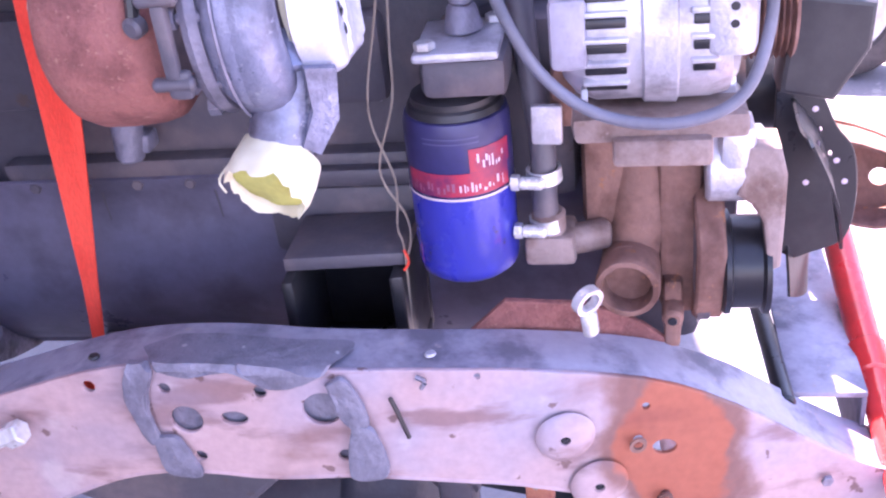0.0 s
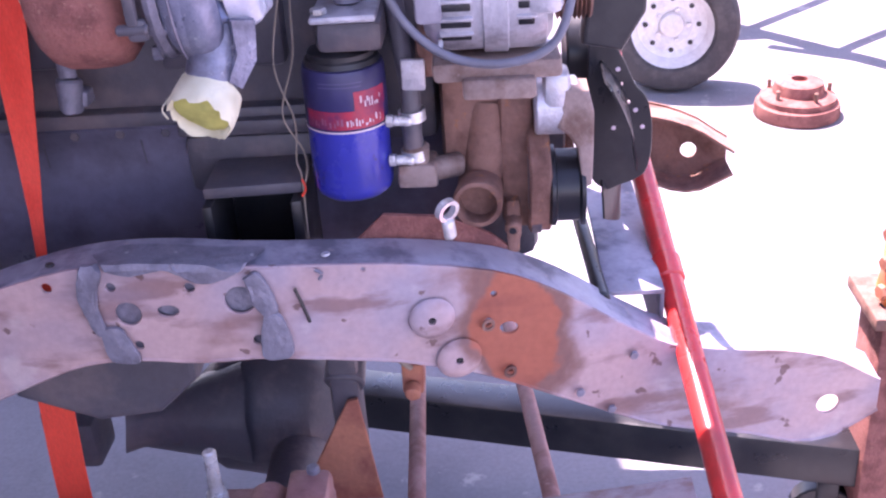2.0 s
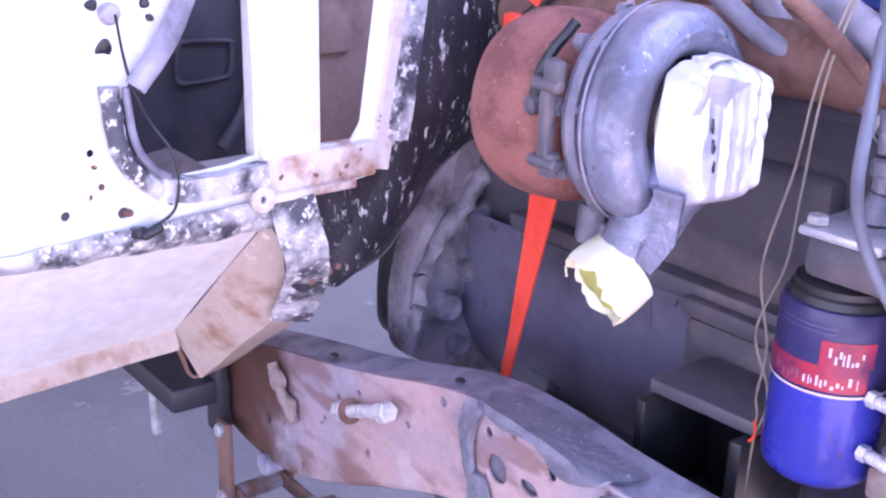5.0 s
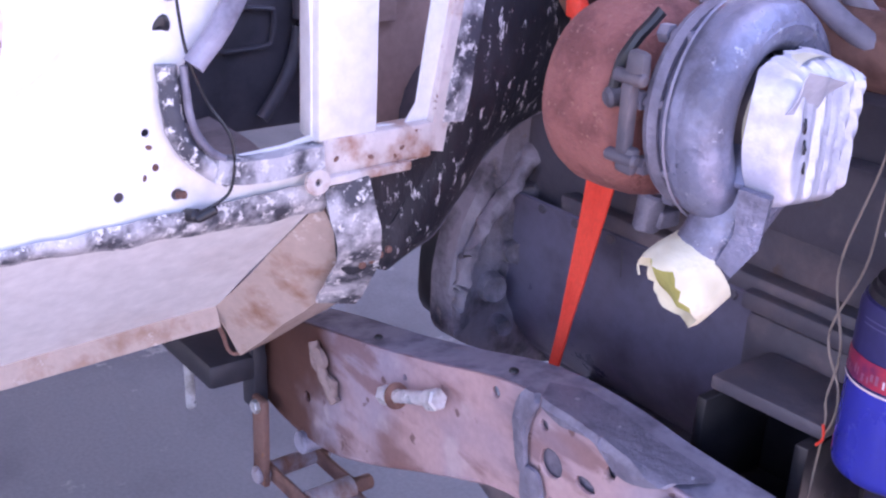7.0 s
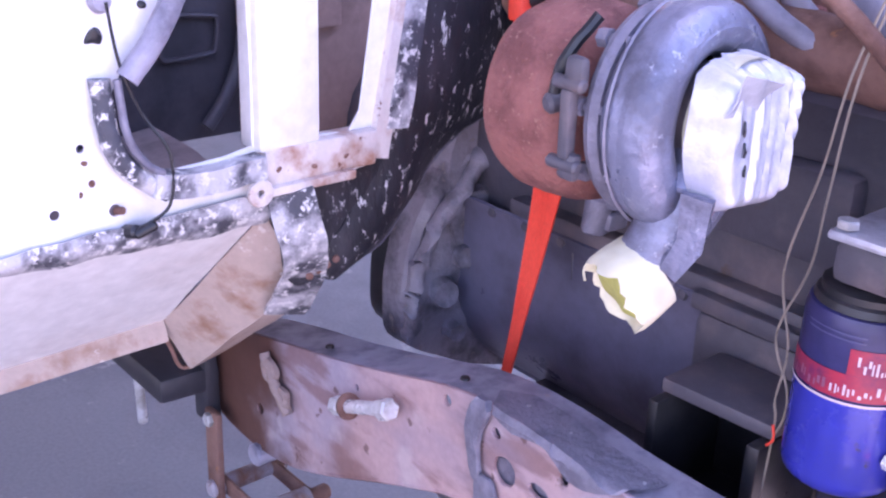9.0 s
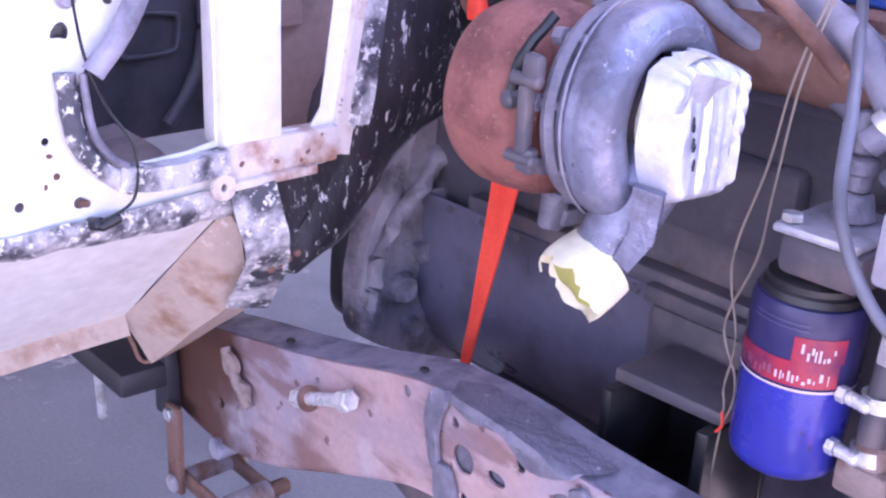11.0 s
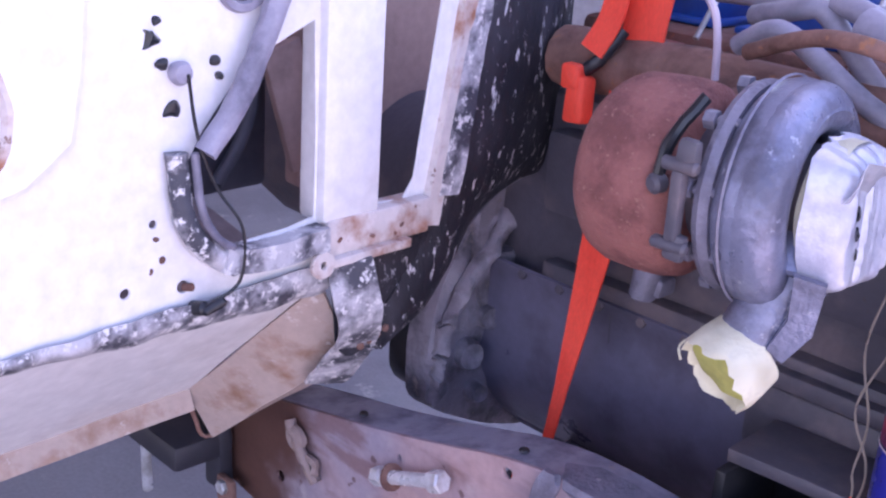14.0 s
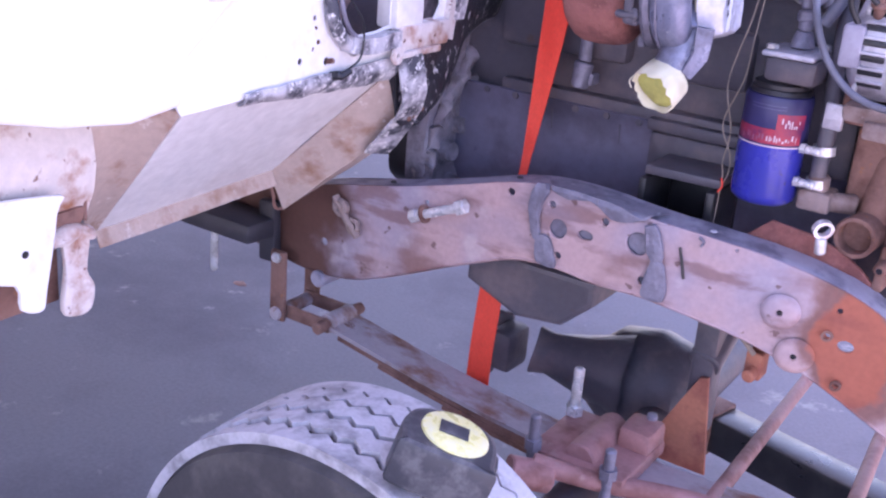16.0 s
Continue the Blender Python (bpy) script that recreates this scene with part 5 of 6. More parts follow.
def strap():
    s = thing("ratchet_strap", (-0.45, 0.92, 1.0), "orange webbing strap slung round the transmission", "strap")
    front = [(-0.405, 1.03, 1.46), (-0.415, 1.005, 1.30), (-0.421, 0.99, 1.15), (-0.426, 0.975, 1.02), (-0.429, 0.945, 0.86), (-0.432, 0.925, 0.76)]
    tw = [1.0, 1.0, 1.0, 0.75, 0.32, 0.18]
    pts = smooth_path(front, 6)
    bm = bmesh.new()
    rings = []
    for i, p in enumerate(pts):
        k = np.interp(i, [0, 6, 12, 18, 24, 30], tw)
        w = 0.027
        side = Vector((k, 0.05, 0)) * w
        nrm = Vector((0, 0.0015, 0))
        rings.append([bm.verts.new(p - side - nrm), bm.verts.new(p + side - nrm), bm.verts.new(p + side + nrm), bm.verts.new(p - side + nrm)])
    for a, b in zip(rings, rings[1:]):
        for i in range(4):
            bm.faces.new([a[i], a[(i + 1) % 4], b[(i + 1) % 4], b[i]])
    part("webbing", bm, STRAP, s)
    low = [(-0.443, 0.925, 0.77), (-0.444, 0.90, 0.66), (-0.445, 0.885, 0.56), (-0.446, 0.875, 0.46), (-0.447, 0.875, 0.36), (-0.45, 0.90, 0.28)]
    part("lower_webbing", sweep(smooth_path(low, 6), [(-0.0245, -0.0015), (0.0245, -0.0015), (0.0245, 0.0015), (-0.0245, 0.0015)], up=(0, -1, 0.2)), STRAP, s)
    part("tail", sweep(smooth_path([(-0.45, 1.00, 1.36), (-0.44, 0.975, 1.30), (-0.452, 0.96, 1.26)], 5), [(-0.016, -0.0015), (0.016, -0.0015), (0.016, 0.0015), (-0.016, 0.0015)], up=(0, -1, 0.2)), STRAP, s)
    r = thing("ratchet_buckle", (-0.46, 0.92, 1.24), "black ratchet with an orange strap end", "ratchet")
    part("handle", tube([(-0.43, 0.985, 1.285), (-0.445, 0.965, 1.25), (-0.463, 0.96, 1.235)], 0.008), BLACK, r)
    part("strap_end", rough(joined(box(-0.472, -0.446, 0.945, 0.97, 1.178, 1.232, 0.005), box(-0.479, -0.454, 0.943, 0.96, 1.217, 1.244, 0.004)), 0.003, 40), STRAP, r)


# ---- cab ----
def cab():
    root = thing("truck_cab", (-0.6, 0.4, 0.8), "white truck cab body with stripped rusty firewall", "truck cab")
    hole1 = [(0.520, 1.082), (0.498, 1.096), (0.482, 1.125), (0.480, 1.160), (0.500, 1.195), (0.535, 1.238), (0.565, 1.262), (0.628, 1.290), (0.632, 1.180), (0.632, 1.092), (0.60, 1.086)]
    hole2 = [(0.714, 1.092), (0.755, 1.088), (0.770, 1.110), (0.783, 1.20), (0.800, 1.32), (0.812, 1.42), (0.714, 1.42)]
    skin = [(0.190, 1.018), (0.165, 1.06), (0.165, 1.135), (0.25, 1.150), (0.338, 1.185), (0.348, 1.28), (0.355, 1.47), (0.864, 1.47), (0.855, 1.42), (0.838, 1.32), (0.820, 1.20), (0.803, 1.10), (0.790, 1.045), (0.72, 1.038), (0.64, 1.030), (0.50, 1.026), (0.35, 1.024)]
    fw = part("firewall", plate([skin, hole1, hole2, circle(0.479, 1.053, 0.006), circle(0.545, 1.33, 0.022), circle(0.60, 1.36, 0.022), circle(0.42, 1.06, 0.005), circle(0.45, 1.12, 0.004)], 0.004, at_x(0), 0.001), WHITE, root, "white painted firewall with two openings")
    # post between the openings, boxed out
    part("post", rough(box(FX - 0.03, FX + 0.012, 0.634, 0.710, 1.085, 1.47, 0.006), 0.0008, 12), WHITE, root, "white box-section post")
    part("post_foot", rough(joined(box(FX - 0.02, FX + 0.014, 0.64, 0.785, 1.048, 1.088, 0.004), box(FX - 0.01, FX + 0.022, 0.64, 0.75, 1.040, 1.050, 0.002)), 0.003, 30), RUSTY_WHITE, root, "rust-streaked foot of the post")
    # ledge under the left opening, weatherstrip and chipped band
    part("sill_ledge", rough(sweep(smooth_path([(FX + 0.012, 0.512, 1.078), (FX + 0.012, 0.56, 1.070), (FX + 0.012, 0.635, 1.074)], 6), [(-0.012, -0.012), (0.012, -0.012), (0.012, 0.012), (-0.012, 0.012)]), 0.002, 40), SPECKLE_LIGHT, root)
    part("weatherstrip", rough(tube([(FX + 0.008, 0.470, 1.185), (FX + 0.010, 0.472, 1.150), (FX + 0.012, 0.476, 1.12), (FX + 0.012, 0.492, 1.095), (FX + 0.012, 0.512, 1.078), (FX + 0.012, 0.53, 1.066)], 0.0105, 6), 0.002, 50), SPECKLE_LIGHT, root, "chipped grey weatherstrip flange")
    part("seal_lip", rough(tube([(FX + 0.016, 0.484, 1.185), (FX + 0.018, 0.486, 1.150), (FX + 0.020, 0.490, 1.125), (FX + 0.020, 0.504, 1.102), (FX + 0.020, 0.522, 1.088)], 0.0040, 6), 0.001, 50), WELD, root)
    band = []
    for k in range(9):
        v = k / 8
        row = []
        for i in range(41):
            u = i / 40
            top, low = 1.030 + 0.012 * u, 1.004 - 0.002 * u + 0.010 * (1 - u) ** 2
            row.append((FX + 0.003 + 0.009 * math.sin(math.pi * (0.08 + 0.84 * v)) - 0.012 * v, 0.30 + 0.352 * u, top + (low - top) * v))
        band.append(row)
    part("chipped_band", rough(sheet(band, 0.002), 0.003, 26), SPECKLE_LIGHT, root, "chipped undercoat along the fold")
    part("tab", plate([circle(0.628, 1.047, 0.015), circle(0.628, 1.047, 0.004)], 0.006, at_x(0.024)), RUSTY_WHITE, root)
    part("flange_edge", rough(sweep([(FX + 0.004, y, z) for y, z in ((0.792, 1.055), (0.80, 1.10), (0.818, 1.20), (0.836, 1.32), (0.862, 1.47))], [(-0.012, -0.006), (0.012, -0.006), (0.012, 0.006), (-0.012, 0.006)], up=(1, 0, 0)), 0.003, 35), RUSTY_WHITE, root, "rusty turned flange of the tunnel opening")
    strip = smooth_path([(FX + 0.010, 0.815, 1.085), (FX + 0.010, 0.830, 1.17), (FX + 0.008, 0.843, 1.25), (FX + 0.006, 0.857, 1.34), (FX + 0.004, 0.873, 1.47)], 5)
    part("flange_face", rough(sweep(strip, [(-0.015, -0.002), (0.015, -0.002), (0.015, 0.002), (-0.015, 0.002)], up=(1, 0, 0.1)), 0.003, 40), SPECKLE_LIGHT, root, "chipped face of the tunnel flange")
    # black speckled tunnel side
    inner = smooth_path([(0, 0.70, 0.93), (0, 0.76, 0.99), (0, 0.795, 1.045), (0, 0.81, 1.10), (0, 0.822, 1.17), (0, 0.834, 1.25), (0, 0.848, 1.34), (0, 0.864, 1.47)], 4)
    outer = smooth_path([(0, 0.775, 0.897), (0, 0.84, 0.918), (0, 0.883, 0.966), (0, 0.93, 1.020), (0, 1.0, 1.056), (0, 1.068, 1.075), (0, 1.078, 1.20), (0, 1.085, 1.45)], 4)
    g = []
    for k in range(7):
        u = k / 6
        g.append([Vector((FX - 0.006 - 0.05 * u * u + 0.012 * math.sin(3 * u), 0, 0)) + a.lerp(b, u) for a, b in zip(inner, outer)])
    part("tunnel_side", rough(sheet(g, 0.003), 0.004, 16), SPECKLE, root, "black undercoat flecked with white")
    part("tunnel_rim", rough(tube([Vector((FX - 0.058, 0, 0)) + b for b in outer], 0.006, 0, 8), 0.002, 30), WELD, root)
    part("tunnel_lip", rough(plate([soft_ring([(0.66, 1.040), (0.72, 1.046), (0.80, 1.052), (0.822, 1.045), (0.812, 0.990), (0.764, 0.935), (0.70, 0.915), (0.675, 0.93), (0.665, 0.98)])], 0.004, at_x(-0.004)), 0.003, 30), SPECKLE, root, "black undercoat flecked with white")
    part("tunnel_bolts", joined(*[lathe([(0.005, 0), (0.004, 0.003), (0, 0.004)], axis_matrix((FX + 0.001, 0.70 + 0.012 * i, 0.928 + 0.004 * i), (1, 0, 0)), 8) for i in range(4)]), RUST, root)
    st = smooth_path([(FX + 0.020, 0.665, 1.040), (FX + 0.026, 0.672, 1.00), (FX + 0.018, 0.685, 0.96), (FX - 0.015, 0.700, 0.915), (FX - 0.07, 0.71, 0.85)], 6)
    part("strap_rib", rough(sweep(st, [(-0.026, -0.002), (0.026, -0.002), (0.026, 0.002), (-0.026, 0.002)], up=(1, -0.3, 0.2)), 0.002, 40), SPECKLE_LIGHT, root, "chipped curved strap")
    # sloping toe board, its lip and the tan floor support below
    def toe(u, v, lift=0.0):
        a = Vector((-0.548, 0.200, 1.022)).lerp(Vector((-0.545, 0.652, 1.022)), u)
        b = Vector((-0.82, 0.270, 0.766)).lerp(Vector((-0.785, 0.634, 0.795)), u)
        p = a.lerp(b, v)
        bow = 0.012 * math.sin(math.pi * v) * (1 - 0.5 * u)
        return p + Vector((bow, 0, bow + lift)) * 1.0
    part("toe_board", rough(sheet([[toe(i / 18, j / 12) for i in range(19)] for j in range(13)], 0.003), 0.0015, 10), WHITE, root, "white sloping toe board")
    lip = []
    for j in range(3):
        lip.append([toe(i / 18, 1.0) + Vector((0.006 * j, 0, -0.014 * j)) for i in range(19)])
    lp = part("toe_lip", rough(sheet(lip, 0.003), 0.0012, 20), CREAM, root, "cream lower lip with rust")
    part("toe_edge", rough(tube([toe(1, v, 0.002) for v in (0.02, 0.3, 0.6, 0.98)], 0.0032), 0.0015, 40), RUST, root, "rusty edge of the toe board")
    part("toe_fold", rough(tube([toe(0.62, 0.55, 0.004), toe(0.55, 0.8, 0.005), toe(0.5, 0.99, 0.003)], 0.0055), 0.001, 40), WHITE, root)
    for u, v in ((0.30, 0.93), (0.82, 0.90), (0.70, 0.97), (0.02, 0.12)):
        q = toe(u, v, 0.003)
        part("slot", lathe([(0, 0.0015), (0.006, 0.0015), (0.0075, 0)], axis_matrix(q, (0.8, -0.1, 0.7)) @ Matrix.Diagonal((1.0, 0.55, 1, 1)), 14), IRON_DARK, lp)
    tan = []
    for j in range(6):
        u = j / 5
        a = Vector((-0.556, 0.655, 1.010)).lerp(Vector((-0.792, 0.637, 0.786)), u)
        b = Vector((-0.575, 0.715, 0.905)).lerp(Vector((-0.785, 0.668, 0.714)), u)
        c = Vector((-0.62, 0.76, 0.86)).lerp(Vector((-0.80, 0.72, 0.714)), u)
        tan.append([a, a.lerp(b, 0.5) + Vector((0.004, 0, 0)), b, c])
    part("floor_support", rough(sheet(tan, 0.004), 0.003, 18), CREAM, root, "tan rust-edged floor support")
    part("support_edge", rough(tube([(-0.58, 0.72, 0.900), (-0.69, 0.695, 0.805), (-0.785, 0.668, 0.714), (-0.79, 0.645, 0.745), (-0.792, 0.637, 0.784)], 0.003), 0.002, 30), RUST, root)
    # bulging cowl side with the round opening
    side = [(-0.30, 1.085), (-0.08, 1.057), (0.0, 1.038), (0.10, 1.025), (0.18, 1.034), (0.188, 1.06), (0.192, 1.092), (0.27, 1.155), (0.335, 1.172), (0.378, 1.205), (0.392, 1.28), (0.402, 1.40), (0.406, 1.47), (-0.30, 1.47)]
    part("cowl_side", plate([side, circle(0.250, 1.238, 0.070, 36)], 0.02, at_x(0.010), 0.006), WHITE, root, "white cowl panel with a round opening")
    part("round_recess", rough(lathe([(0.0705, 0.0), (0.068, -0.02), (0.064, -0.045), (0.03, -0.05), (0, -0.05)], at_x(0.006) @ Matrix.Translation((0.250, 1.238, 0)), 40), 0.002, 30), RUSTY_WHITE, root, "rust-flecked recess")
    part("recess_rim", rough(lathe([(0.069, 0.006), (0.072, 0.011), (0.076, 0.011), (0.080, 0.006)], at_x(0.0) @ Matrix.Translation((0.250, 1.238, 0)), 48), 0.0012, 60), RUSTY_WHITE, root)
    # hinge pillar below the cowl, rusted through at the foot
    part("hinge_pillar", rough(joined(sheet([[(-0.66 + 0.02 * math.sin(3 * v), -0.30 + 0.43 * i / 14, 0.87 + 0.15 * v) for i in range(15)] for v in (0, 0.25, 0.5, 0.75, 1)], 0.004)), 0.004, 12), RUSTY_WHITE, root, "dirty white hinge pillar with rust streaks")
    side_rows = []
    for v in (0.0, 0.25, 0.5, 0.75, 1.0):
        a, b = Vector((-0.652, 0.128 - 0.007 * v, 1.03 - 0.165 * v)), toe(0, v)
        side_rows.append([a.lerp(b, u) + Vector((-0.012 * math.sin(math.pi * u), 0, 0)) for u in (0, 0.25, 0.5, 0.75, 1.0)])
    part("pillar_side", rough(sheet(side_rows, 0.003), 0.002, 12), CREAM, root, "cream primed side of the pillar")
    part("pillar_seam", tube([(-0.644, 0.127, 1.01), (-0.650, 0.124, 0.94), (-0.652, 0.121, 0.865)], 0.003, 4, 6), RUST, root)
    part("pillar_rust", rough(box(-0.665, -0.645, 0.035, 0.120, 0.862, 0.888, 0.008), 0.010, 40), RUST, root, "rusted-through edge")
    part("torn_hem", rough(tube([(-0.645, 0.03, 0.865), (-0.64, 0.06, 0.852), (-0.64, 0.09, 0.858), (-0.645, 0.122, 0.85)], 0.010), 0.006, 60), RUSTY_WHITE, root)
    foot = soft_ring([(0.068, 0.862), (0.115, 0.862), (0.112, 0.80), (0.122, 0.775), (0.116, 0.742), (0.090, 0.738), (0.070, 0.752), (0.075, 0.81)])
    part("pillar_leg", rough(plate([foot], 0.012, at_x(-0.095), 0.005), 0.003, 22), RUSTY_WHITE, root)
    guard = soft_ring([(-0.30, 0.95), (0.030, 0.93), (0.052, 0.90), (0.030, 0.80), (0.020, 0.776), (-0.01, 0.785), (-0.04, 0.83), (-0.30, 0.86)])
    part("pillar_leg", rough(plate([guard], 0.008, at_x(-0.075), 0.003), 0.003, 18), WHITE, root, "curved white lower panel")
    part("panel_hole", cyl((FX - 0.0745, 0.0, 0.86), (FX - 0.0735, 0.0, 0.86), 0.005, bevel=0.0003, n=12), BLACK, root)
    part("pillar_inner", box(-0.70, -0.664, -0.05, 0.085, 0.755, 0.87, 0.004), RUST, root)
    part("inner_hole", cyl((-0.664, 0.045, 0.775), (-0.660, 0.045, 0.775), 0.013, bevel=0.001, n=16), BLACK, root)
    part("rocker", rough(box(-1.9, -0.86, 0.14, 0.26, 0.73, 0.84, 0.02), 0.004, 8), RUSTY_WHITE, root, "rusty white rocker panel")
    # cab shell and interior
    part("floor_pan", rough(sheet([[(-0.74 - 0.95 * i / 10, -0.25 + 1.7 * j / 10, 0.945 - 0.02 * (i > 4) + 0.03 * min(1.0, max(0.0, (1.7 * j / 10 - 0.85) / 0.25)) * (1 < i < 6)) for i in range(11)] for j in range(7)], 0.003), 0.008, 6), CAB_FLOOR, root, "dusty bare floor pan")
    part("back_panel", box(-1.75, -1.70, -0.3, 1.95, 0.9, 1.45, 0.01), CAB_TAN, root)
    part("side_skin", box(-1.75, -0.60, -0.34, -0.30, 0.86, 1.40, 0.02), WHITE, root)
    part("far_skin", box(-1.75, -0.56, 1.95, 1.99, 0.86, 1.40, 0.02), WHITE, root)
    part("far_firewall", box(FX - 0.004, FX, 1.55, 1.95, 0.98, 1.47, 0.001), WHITE, root)
    # dark inner panel with its pressed pocket, tan boards beside it
    part("inner_panel", rough(box(-1.10, -1.06, 0.55, 0.955, 0.93, 1.35, 0.012), 0.002, 8), CAB_TRIM, root, "dark inner trim panel")
    pk = soft_ring([(0.79, 1.058), (0.865, 1.062), (0.878, 1.075), (0.882, 1.115), (0.870, 1.125), (0.80, 1.130), (0.784, 1.118), (0.780, 1.07)])
    inn = [(0.83 + (a - 0.83) * 0.86, 1.094 + (b - 1.094) * 0.80) for a, b in pk]
    part("pocket_rim", plate([pk, inn], 0.010, Matrix.Translation((-1.049 - FX, 0, 0)) @ YZ, 0.003), CAB_TRIM, root)
    part("trim_tube", tube([(-1.045, 0.85, 0.955), (-1.045, 0.885, 1.00), (-1.045, 0.912, 1.06), (-1.045, 0.918, 1.13), (-1.045, 0.905, 1.22), (-1.045, 0.88, 1.30)], 0.011), CAB_TRIM, root)
    part("tan_board", rough(box(-1.03, -1.015, 0.93, 1.0, 0.96, 1.16, 0.003, Matrix.Translation((-1.02, 0.96, 1.1)) @ Euler((0.30, 0, 0)).to_matrix().to_4x4() @ Matrix.Translation((1.02, -0.96, -1.1))), 0.002, 9), CAB_TAN, root, "loose tan board")
    part("tan_wall", rough(joined(box(-1.06, -1.0, 0.985, 1.40, 0.93, 1.45, 0.008), box(-1.0, -0.985, 1.0, 1.06, 1.10, 1.40, 0.004)), 0.002, 8), CAB_TAN, root, "tan boarded cab side")
    # fittings on the firewall
    part("stay_rod", rough(tube([(FX + 0.02, 0.492, 1.185), (FX + 0.02, 0.525, 1.225), (FX + 0.018, 0.558, 1.285), (FX + 0.016, 0.59, 1.36), (FX + 0.015, 0.60, 1.42)], 0.0115, 6), 0.0015, 50), FLANGE, root, "grey dented stay")
    part("knob", rough(lathe([(0.010, 0), (0.011, 0.006), (0.008, 0.012), (0, 0.014)], axis_matrix((FX, 0.478, 1.255), (1, 0, 0)), 18), 0.001, 60), FLANGE, root)
    part("grommet_wire", tube([(FX + 0.014, 0.480, 1.255), (FX + 0.016, 0.487, 1.20), (FX + 0.018, 0.505, 1.15), (FX + 0.03, 0.525, 1.11), (FX + 0.03, 0.522, 1.06), (FX + 0.02, 0.500, 1.040)], 0.0017, 8, 6), BLACK, root, "thin black wire")
    part("grommet", rough(joined(cyl((FX, 0.486, 1.030), (FX + 0.02, 0.492, 1.034), 0.007), cyl((FX + 0.018, 0.488, 1.030), (FX + 0.022, 0.51, 1.040), 0.0055)), 0.001, 60), BLACK, root)
    part("stud", cyl((FX, 0.479, 1.053), (FX + 0.012, 0.482, 1.056), 0.004), RUST, root)
    for y, z, s in ((0.452, 1.285, 0.012), (0.462, 1.262, 0.008), (0.470, 1.222, 0.011), (0.458, 1.30, 0.006), (0.515, 1.262, 0.006), (0.52, 1.248, 0.005)):
        part("sealant_blob", rough(lathe([(s * 0.75, 0), (s * 0.6, 0.003), (0, 0.005)], axis_matrix((FX, y, z), (1, 0, 0)), 14), s * 0.5, 90, y), BLACK, root)
    for y, z in ((0.545, 1.33), (0.60, 1.36)):
        part("grommet_ring", lathe([(0.018, 0.001), (0.020, 0.006), (0.027, 0.006), (0.029, 0.001)], at_x(0) @ Matrix.Translation((y, z, 0)), 28), FLANGE, root)
    for y, z in ((0.452, 1.105), (0.458, 1.085), (0.447, 1.075), (0.70, 1.062), (0.742, 1.066), (0.655, 1.066)):
        part("rust_blister", rough(lathe([(0.0032, 0), (0.0022, 0.001), (0, 0.0015)], axis_matrix((FX + (0.014 if y > 0.6 else 0), y, z), (1, 0, 0)), 10), 0.002, 120, z), RUST, root)


    root.location += Vector((0, 0.016, 0.011))


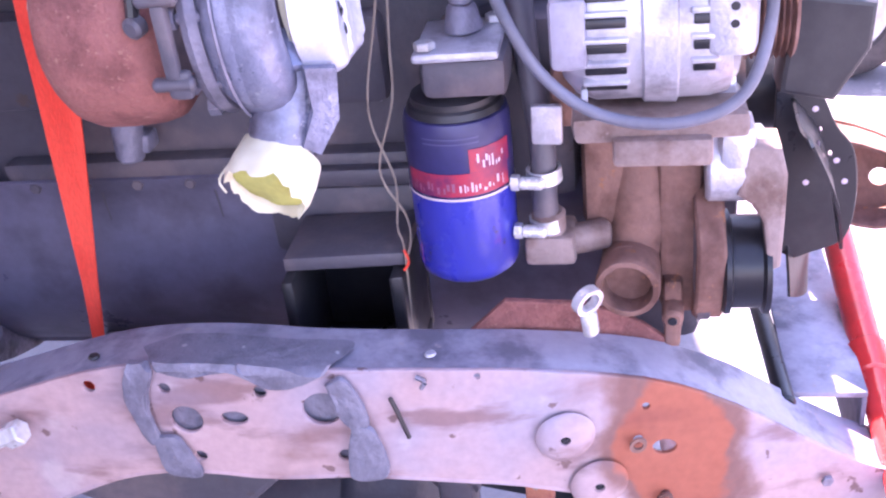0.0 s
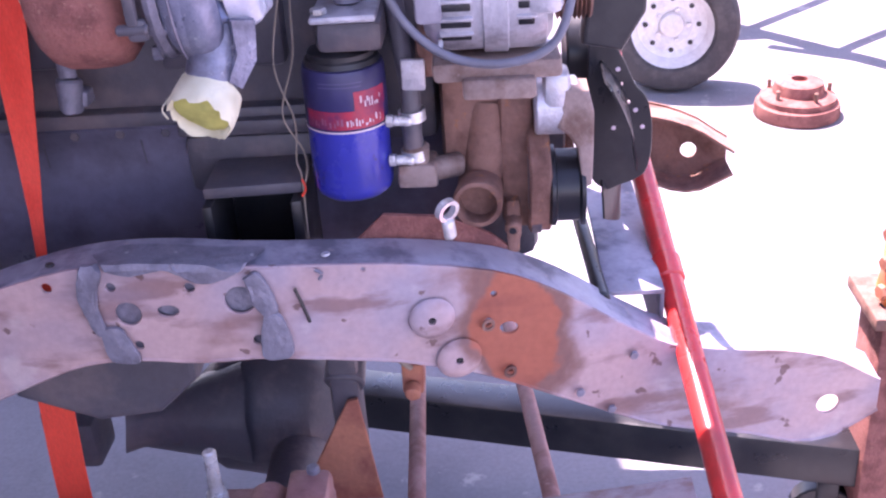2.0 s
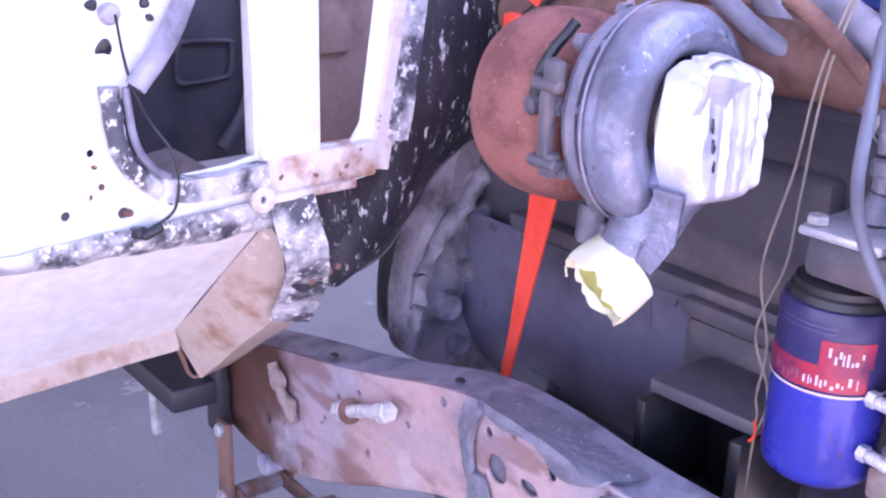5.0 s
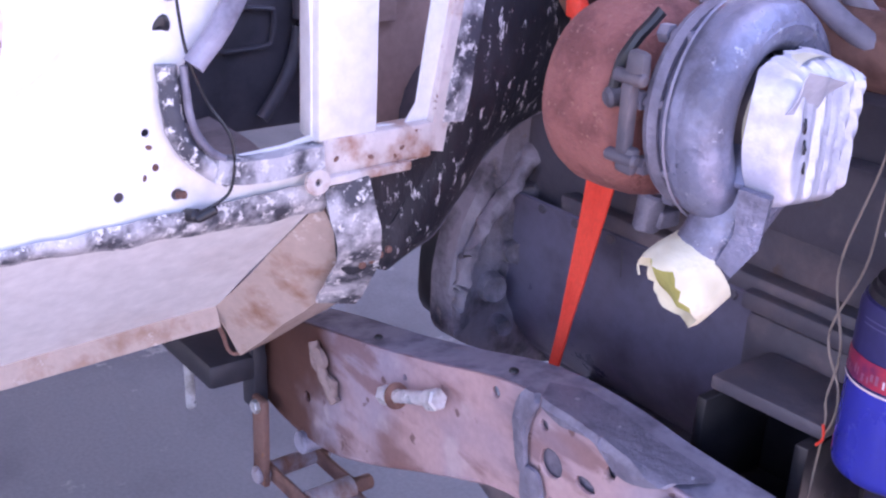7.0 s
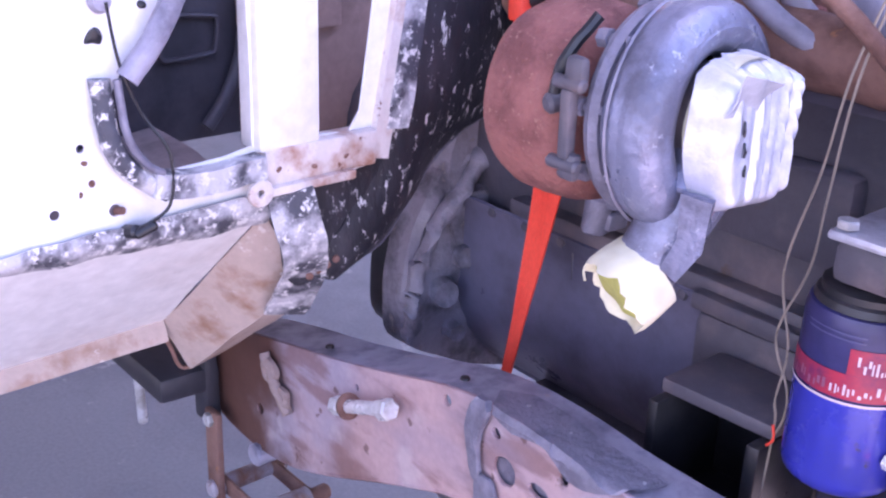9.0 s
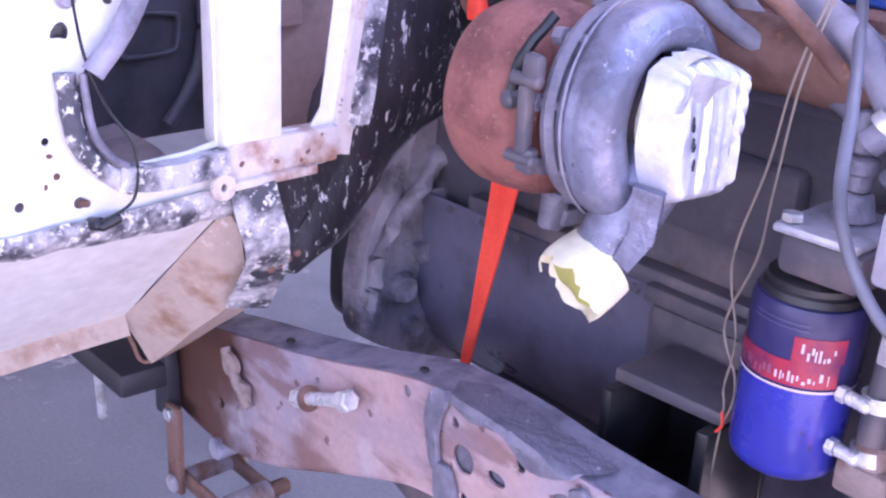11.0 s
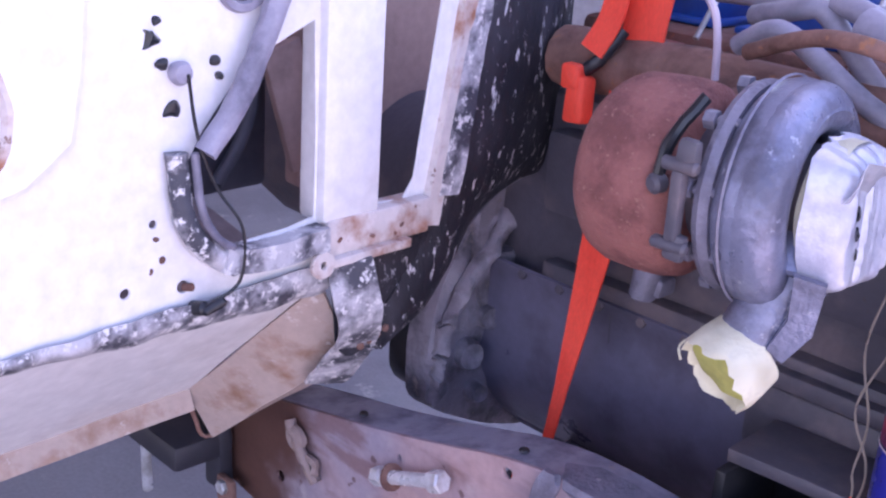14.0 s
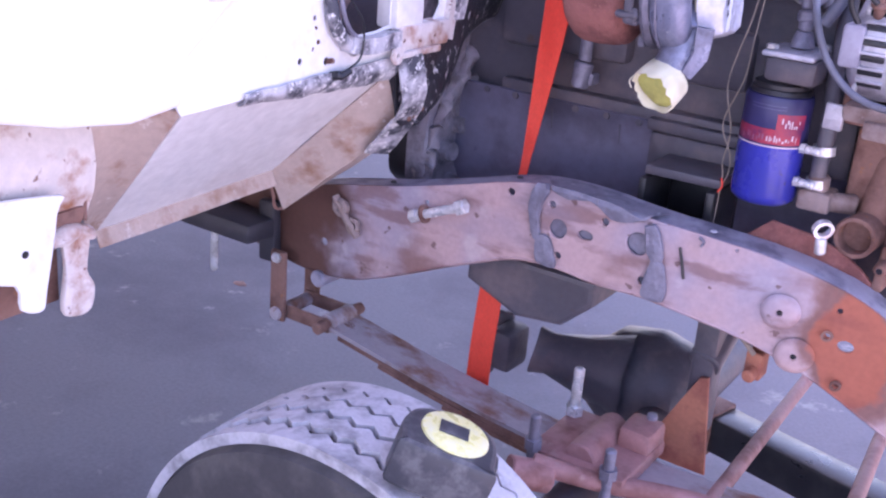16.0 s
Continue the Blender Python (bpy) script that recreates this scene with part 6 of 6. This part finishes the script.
# ---- hoist, trailer and yard clutter ----
def yard():
    p = thing("red_pole", (0.47, 1.1, 0.55), "long glossy red steel pole leaning past the rail end", "pole")
    a, b = Vector((0.400, 1.64, 0.90)), Vector((0.575, -1.16, G + 0.016))
    part("tube", cyl(a, b, 0.0185), RED, p)
    part("collar", cyl(a.lerp(b, 0.21), a.lerp(b, 0.225), 0.022), RED, p)
    part("eye", pipe(a + Vector((-0.012, 0.02, 0.008)), a + Vector((0.012, 0.02, 0.008)), 0.012, 0.026), RED, p)
    o = thing("engine_hoist", (0.95, 1.3, 0.2), "orange engine hoist post bolted to a rusty leg", "engine hoist")
    part("post", cyl((0.935, 1.3, 0.50), (0.985, 1.3, 1.75), 0.034), ORANGE, o)
    part("sleeve", rough(joined(cyl((0.930, 1.3, 0.47), (0.938, 1.3, 0.56), 0.045), box(0.885, 0.90, 1.26, 1.30, 0.46, 0.60, 0.004)), 0.002, 20), ORANGE, o)
    for z in (0.49, 0.545, 0.60):
        bolt(o, (0.885, 1.27, z), (-1, -0.3, 0), 0.014, 0.03, RUST_ORANGE)
    part("foot_plate", box(0.86, 1.03, 1.22, 1.38, 0.44, 0.465, 0.004), RUST, o, "rusty foot plate")
    part("leg", rough(joined(box(0.88, 1.02, 1.24, 1.36, G + 0.05, 0.44, 0.012), box(0.84, 1.10, 1.20, 1.40, G, G + 0.06, 0.01)), 0.003, 14), RUST_RED, o)
    bolt(o, (0.95, 1.22, 0.35), (0, -1, 0), 0.02)
    o.location.x -= 0.035
    leg = thing("hoist_leg", (-0.06, 1.5, 0.0), "dark square steel hoist leg with a red-brown end box", "hoist leg")
    m = Matrix.Translation((-0.06, 1.53, 0.112)) @ Euler((0, 0, radians(-14))).to_matrix().to_4x4()
    part("beam", box(-0.12, 1.0, -0.045, 0.045, -0.045, 0.045, 0.006, m), BLACK, leg)
    part("inner_beam", box(-0.52, -0.10, -0.034, 0.034, -0.034, 0.034, 0.005, m), IRON_DARK, leg)
    part("end_box", box(-0.155, -0.10, -0.052, 0.052, -0.055, 0.052, 0.004, m), RUST, leg)
    part("end_roller", cyl(m @ Vector((-0.50, -0.045, 0.0)), m @ Vector((-0.50, 0.045, 0.0)), 0.05), BLACK, leg)
    part("castor", joined(cyl(m @ Vector((0.9, -0.02, -0.144)), m @ Vector((0.9, 0.02, -0.144)), 0.068), box(0.88, 0.92, -0.028, 0.028, -0.135, -0.04, 0.004, m)), BLACK, leg)
    # trailer wheels
    for loc, d, R in (((0.93, 3.95, G + 0.265), (-0.12, -1, 0), 0.265), ((1.86, 3.46, G + 0.30), (1, -0.3, 0), 0.30)):
        w, m, rim = tyre("trailer_wheel", loc, d, R, 0.20, "black tyre on a white steel trailer wheel", "trailer wheels", WHEEL_WHITE)
        part("hub_cap", lathe([(0.05, 0.012), (0.046, 0.035), (0.03, 0.045), (0, 0.046)], m, 20), WHEEL_WHITE, rim)
        for k in range(8):
            a = 2 * math.pi * k / 8
            part("rim_hole", lathe([(0, 0.0025), (0.010, 0.002), (0.0105, 0)], m @ Matrix.Translation((0.105 * math.cos(a), 0.105 * math.sin(a), 0.0165)), 12), BLACK, rim)
        for k in range(5):
            a = 2 * math.pi * k / 5
            part("wheel_nut", lathe([(0, 0.012), (0.009, 0.012), (0.009, 0)], m @ Matrix.Translation((0.065 * math.cos(a), 0.065 * math.sin(a), 0.020)), 6), STEEL, rim)
    hub = thing("brake_drum", (1.35, 3.58, G), "rusty red brake drum lying on the concrete", "brake drum")
    part("drum", rough(lathe([(0, 0.0), (0.155, 0.0), (0.16, 0.01), (0.155, 0.05), (0.14, 0.055), (0.14, 0.075), (0.12, 0.085), (0.095, 0.09), (0.09, 0.13), (0.07, 0.14), (0.03, 0.14), (0.03, 0.10), (0, 0.10)], Matrix.Translation((1.35, 3.58, G)), 40), 0.002, 12), RUST_RED, hub)
    for k in range(5):
        a = 2 * math.pi * k / 5
        part("wheel_stud", cyl((1.35 + 0.115 * math.cos(a), 3.58 + 0.115 * math.sin(a), G + 0.08), (1.35 + 0.115 * math.cos(a), 3.58 + 0.115 * math.sin(a), G + 0.12), 0.008), RUST, hub)
    # trailer frame
    tr = thing("flatbed_trailer", (2.0, 5.2, 0.3), "red-brown steel trailer frame standing in the sun", "trailer")
    def beam(a, b, w, h):
        return sweep([Vector(a), Vector(b)], [(-w, -h), (w, -h), (w, h), (-w, h)])
    part("side_beam", beam((0.80, 5.40, 0.45), (2.9, 2.70, 0.45), 0.05, 0.06), RUST_RED, tr)
    part("lower_beam", beam((1.35, 4.50, 0.25), (2.9, 3.40, 0.25), 0.03, 0.045), RUST, tr)
    part("side_beam", beam((1.5, 6.2, 0.55), (4.0, 3.4, 0.55), 0.05, 0.06), RUST_RED, tr)
    for k in range(7):
        u = (k + 0.5) / 7
        a = Vector((0.80, 5.40, 0.42)).lerp(Vector((2.9, 2.70, 0.42)), u)
        b = Vector((1.5, 6.2, 0.52)).lerp(Vector((4.0, 3.4, 0.52)), u)
        part("cross_bar", beam(a, b, 0.02, 0.03), RUST, tr)
    for u in (0.22, 0.8):
        a = Vector((0.80, 5.40, 0)).lerp(Vector((2.9, 2.70, 0)), u)
        part("strut", box(a.x - 0.03, a.x + 0.03, a.y - 0.03, a.y + 0.03, G, 0.40, 0.004), RUST, tr)
    part("jack_foot", rough(joined(box(1.22, 1.42, 4.60, 4.70, 0.16, 0.22, 0.01), cyl((1.24, 4.65, 0.18), (1.40, 4.63, 0.10), 0.02)), 0.003, 12), BLACK, tr)
    random.seed(9)
    for k in range(9):
        x, y = 1.4 + 0.5 * k + random.uniform(-0.1, 0.1), 7.6 - 0.3 * k + random.uniform(-0.2, 0.2)
        h = random.uniform(0.35, 0.7)
        sc = thing("scrap_part", (x, y, G), "red-brown scrap machine part in the yard", "scrap", "yard scrap")
        part("casting", rough(joined(box(x - 0.3, x + 0.3, y - 0.12, y + 0.12, G, G + 0.12, 0.03), cyl((x - 0.25, y, G + 0.06), (x + 0.25, y + 0.1, G + h * 0.7), 0.035), tube([(x - 0.2, y, G + 0.05), (x, y - 0.1, G + h), (x + 0.25, y, G + 0.1)], 0.025)), 0.03, 5, k), RUST_RED if k % 3 else RED, sc)
    for k, (x, y) in enumerate(((-1.9, 1.75), (-2.3, 1.4))):
        solid("leaf_litter", rough(lathe([(0.03, 0), (0.02, 0.006), (0, 0.008)], Matrix.Translation((x, y, G)) @ Matrix.Diagonal((1, 0.5, 1, 1)), 10), 0.008, 50, k), CAB_TAN, "dry brown leaf on the concrete", "leaf", "dry leaves")


ground()
shade_casters()
near_rail = rail(True)
far_rail = rail(False)
rail_details(near_rail)
toe_in(near_rail)
toe_in(far_rail, -1)
far_rail.location += Vector((-0.065, 0, 0.065))
crossmembers()
suspension()
engine()
turbo()
oil_filter()
alternator()
water_pump()
cables()
strap()
cab()
yard()
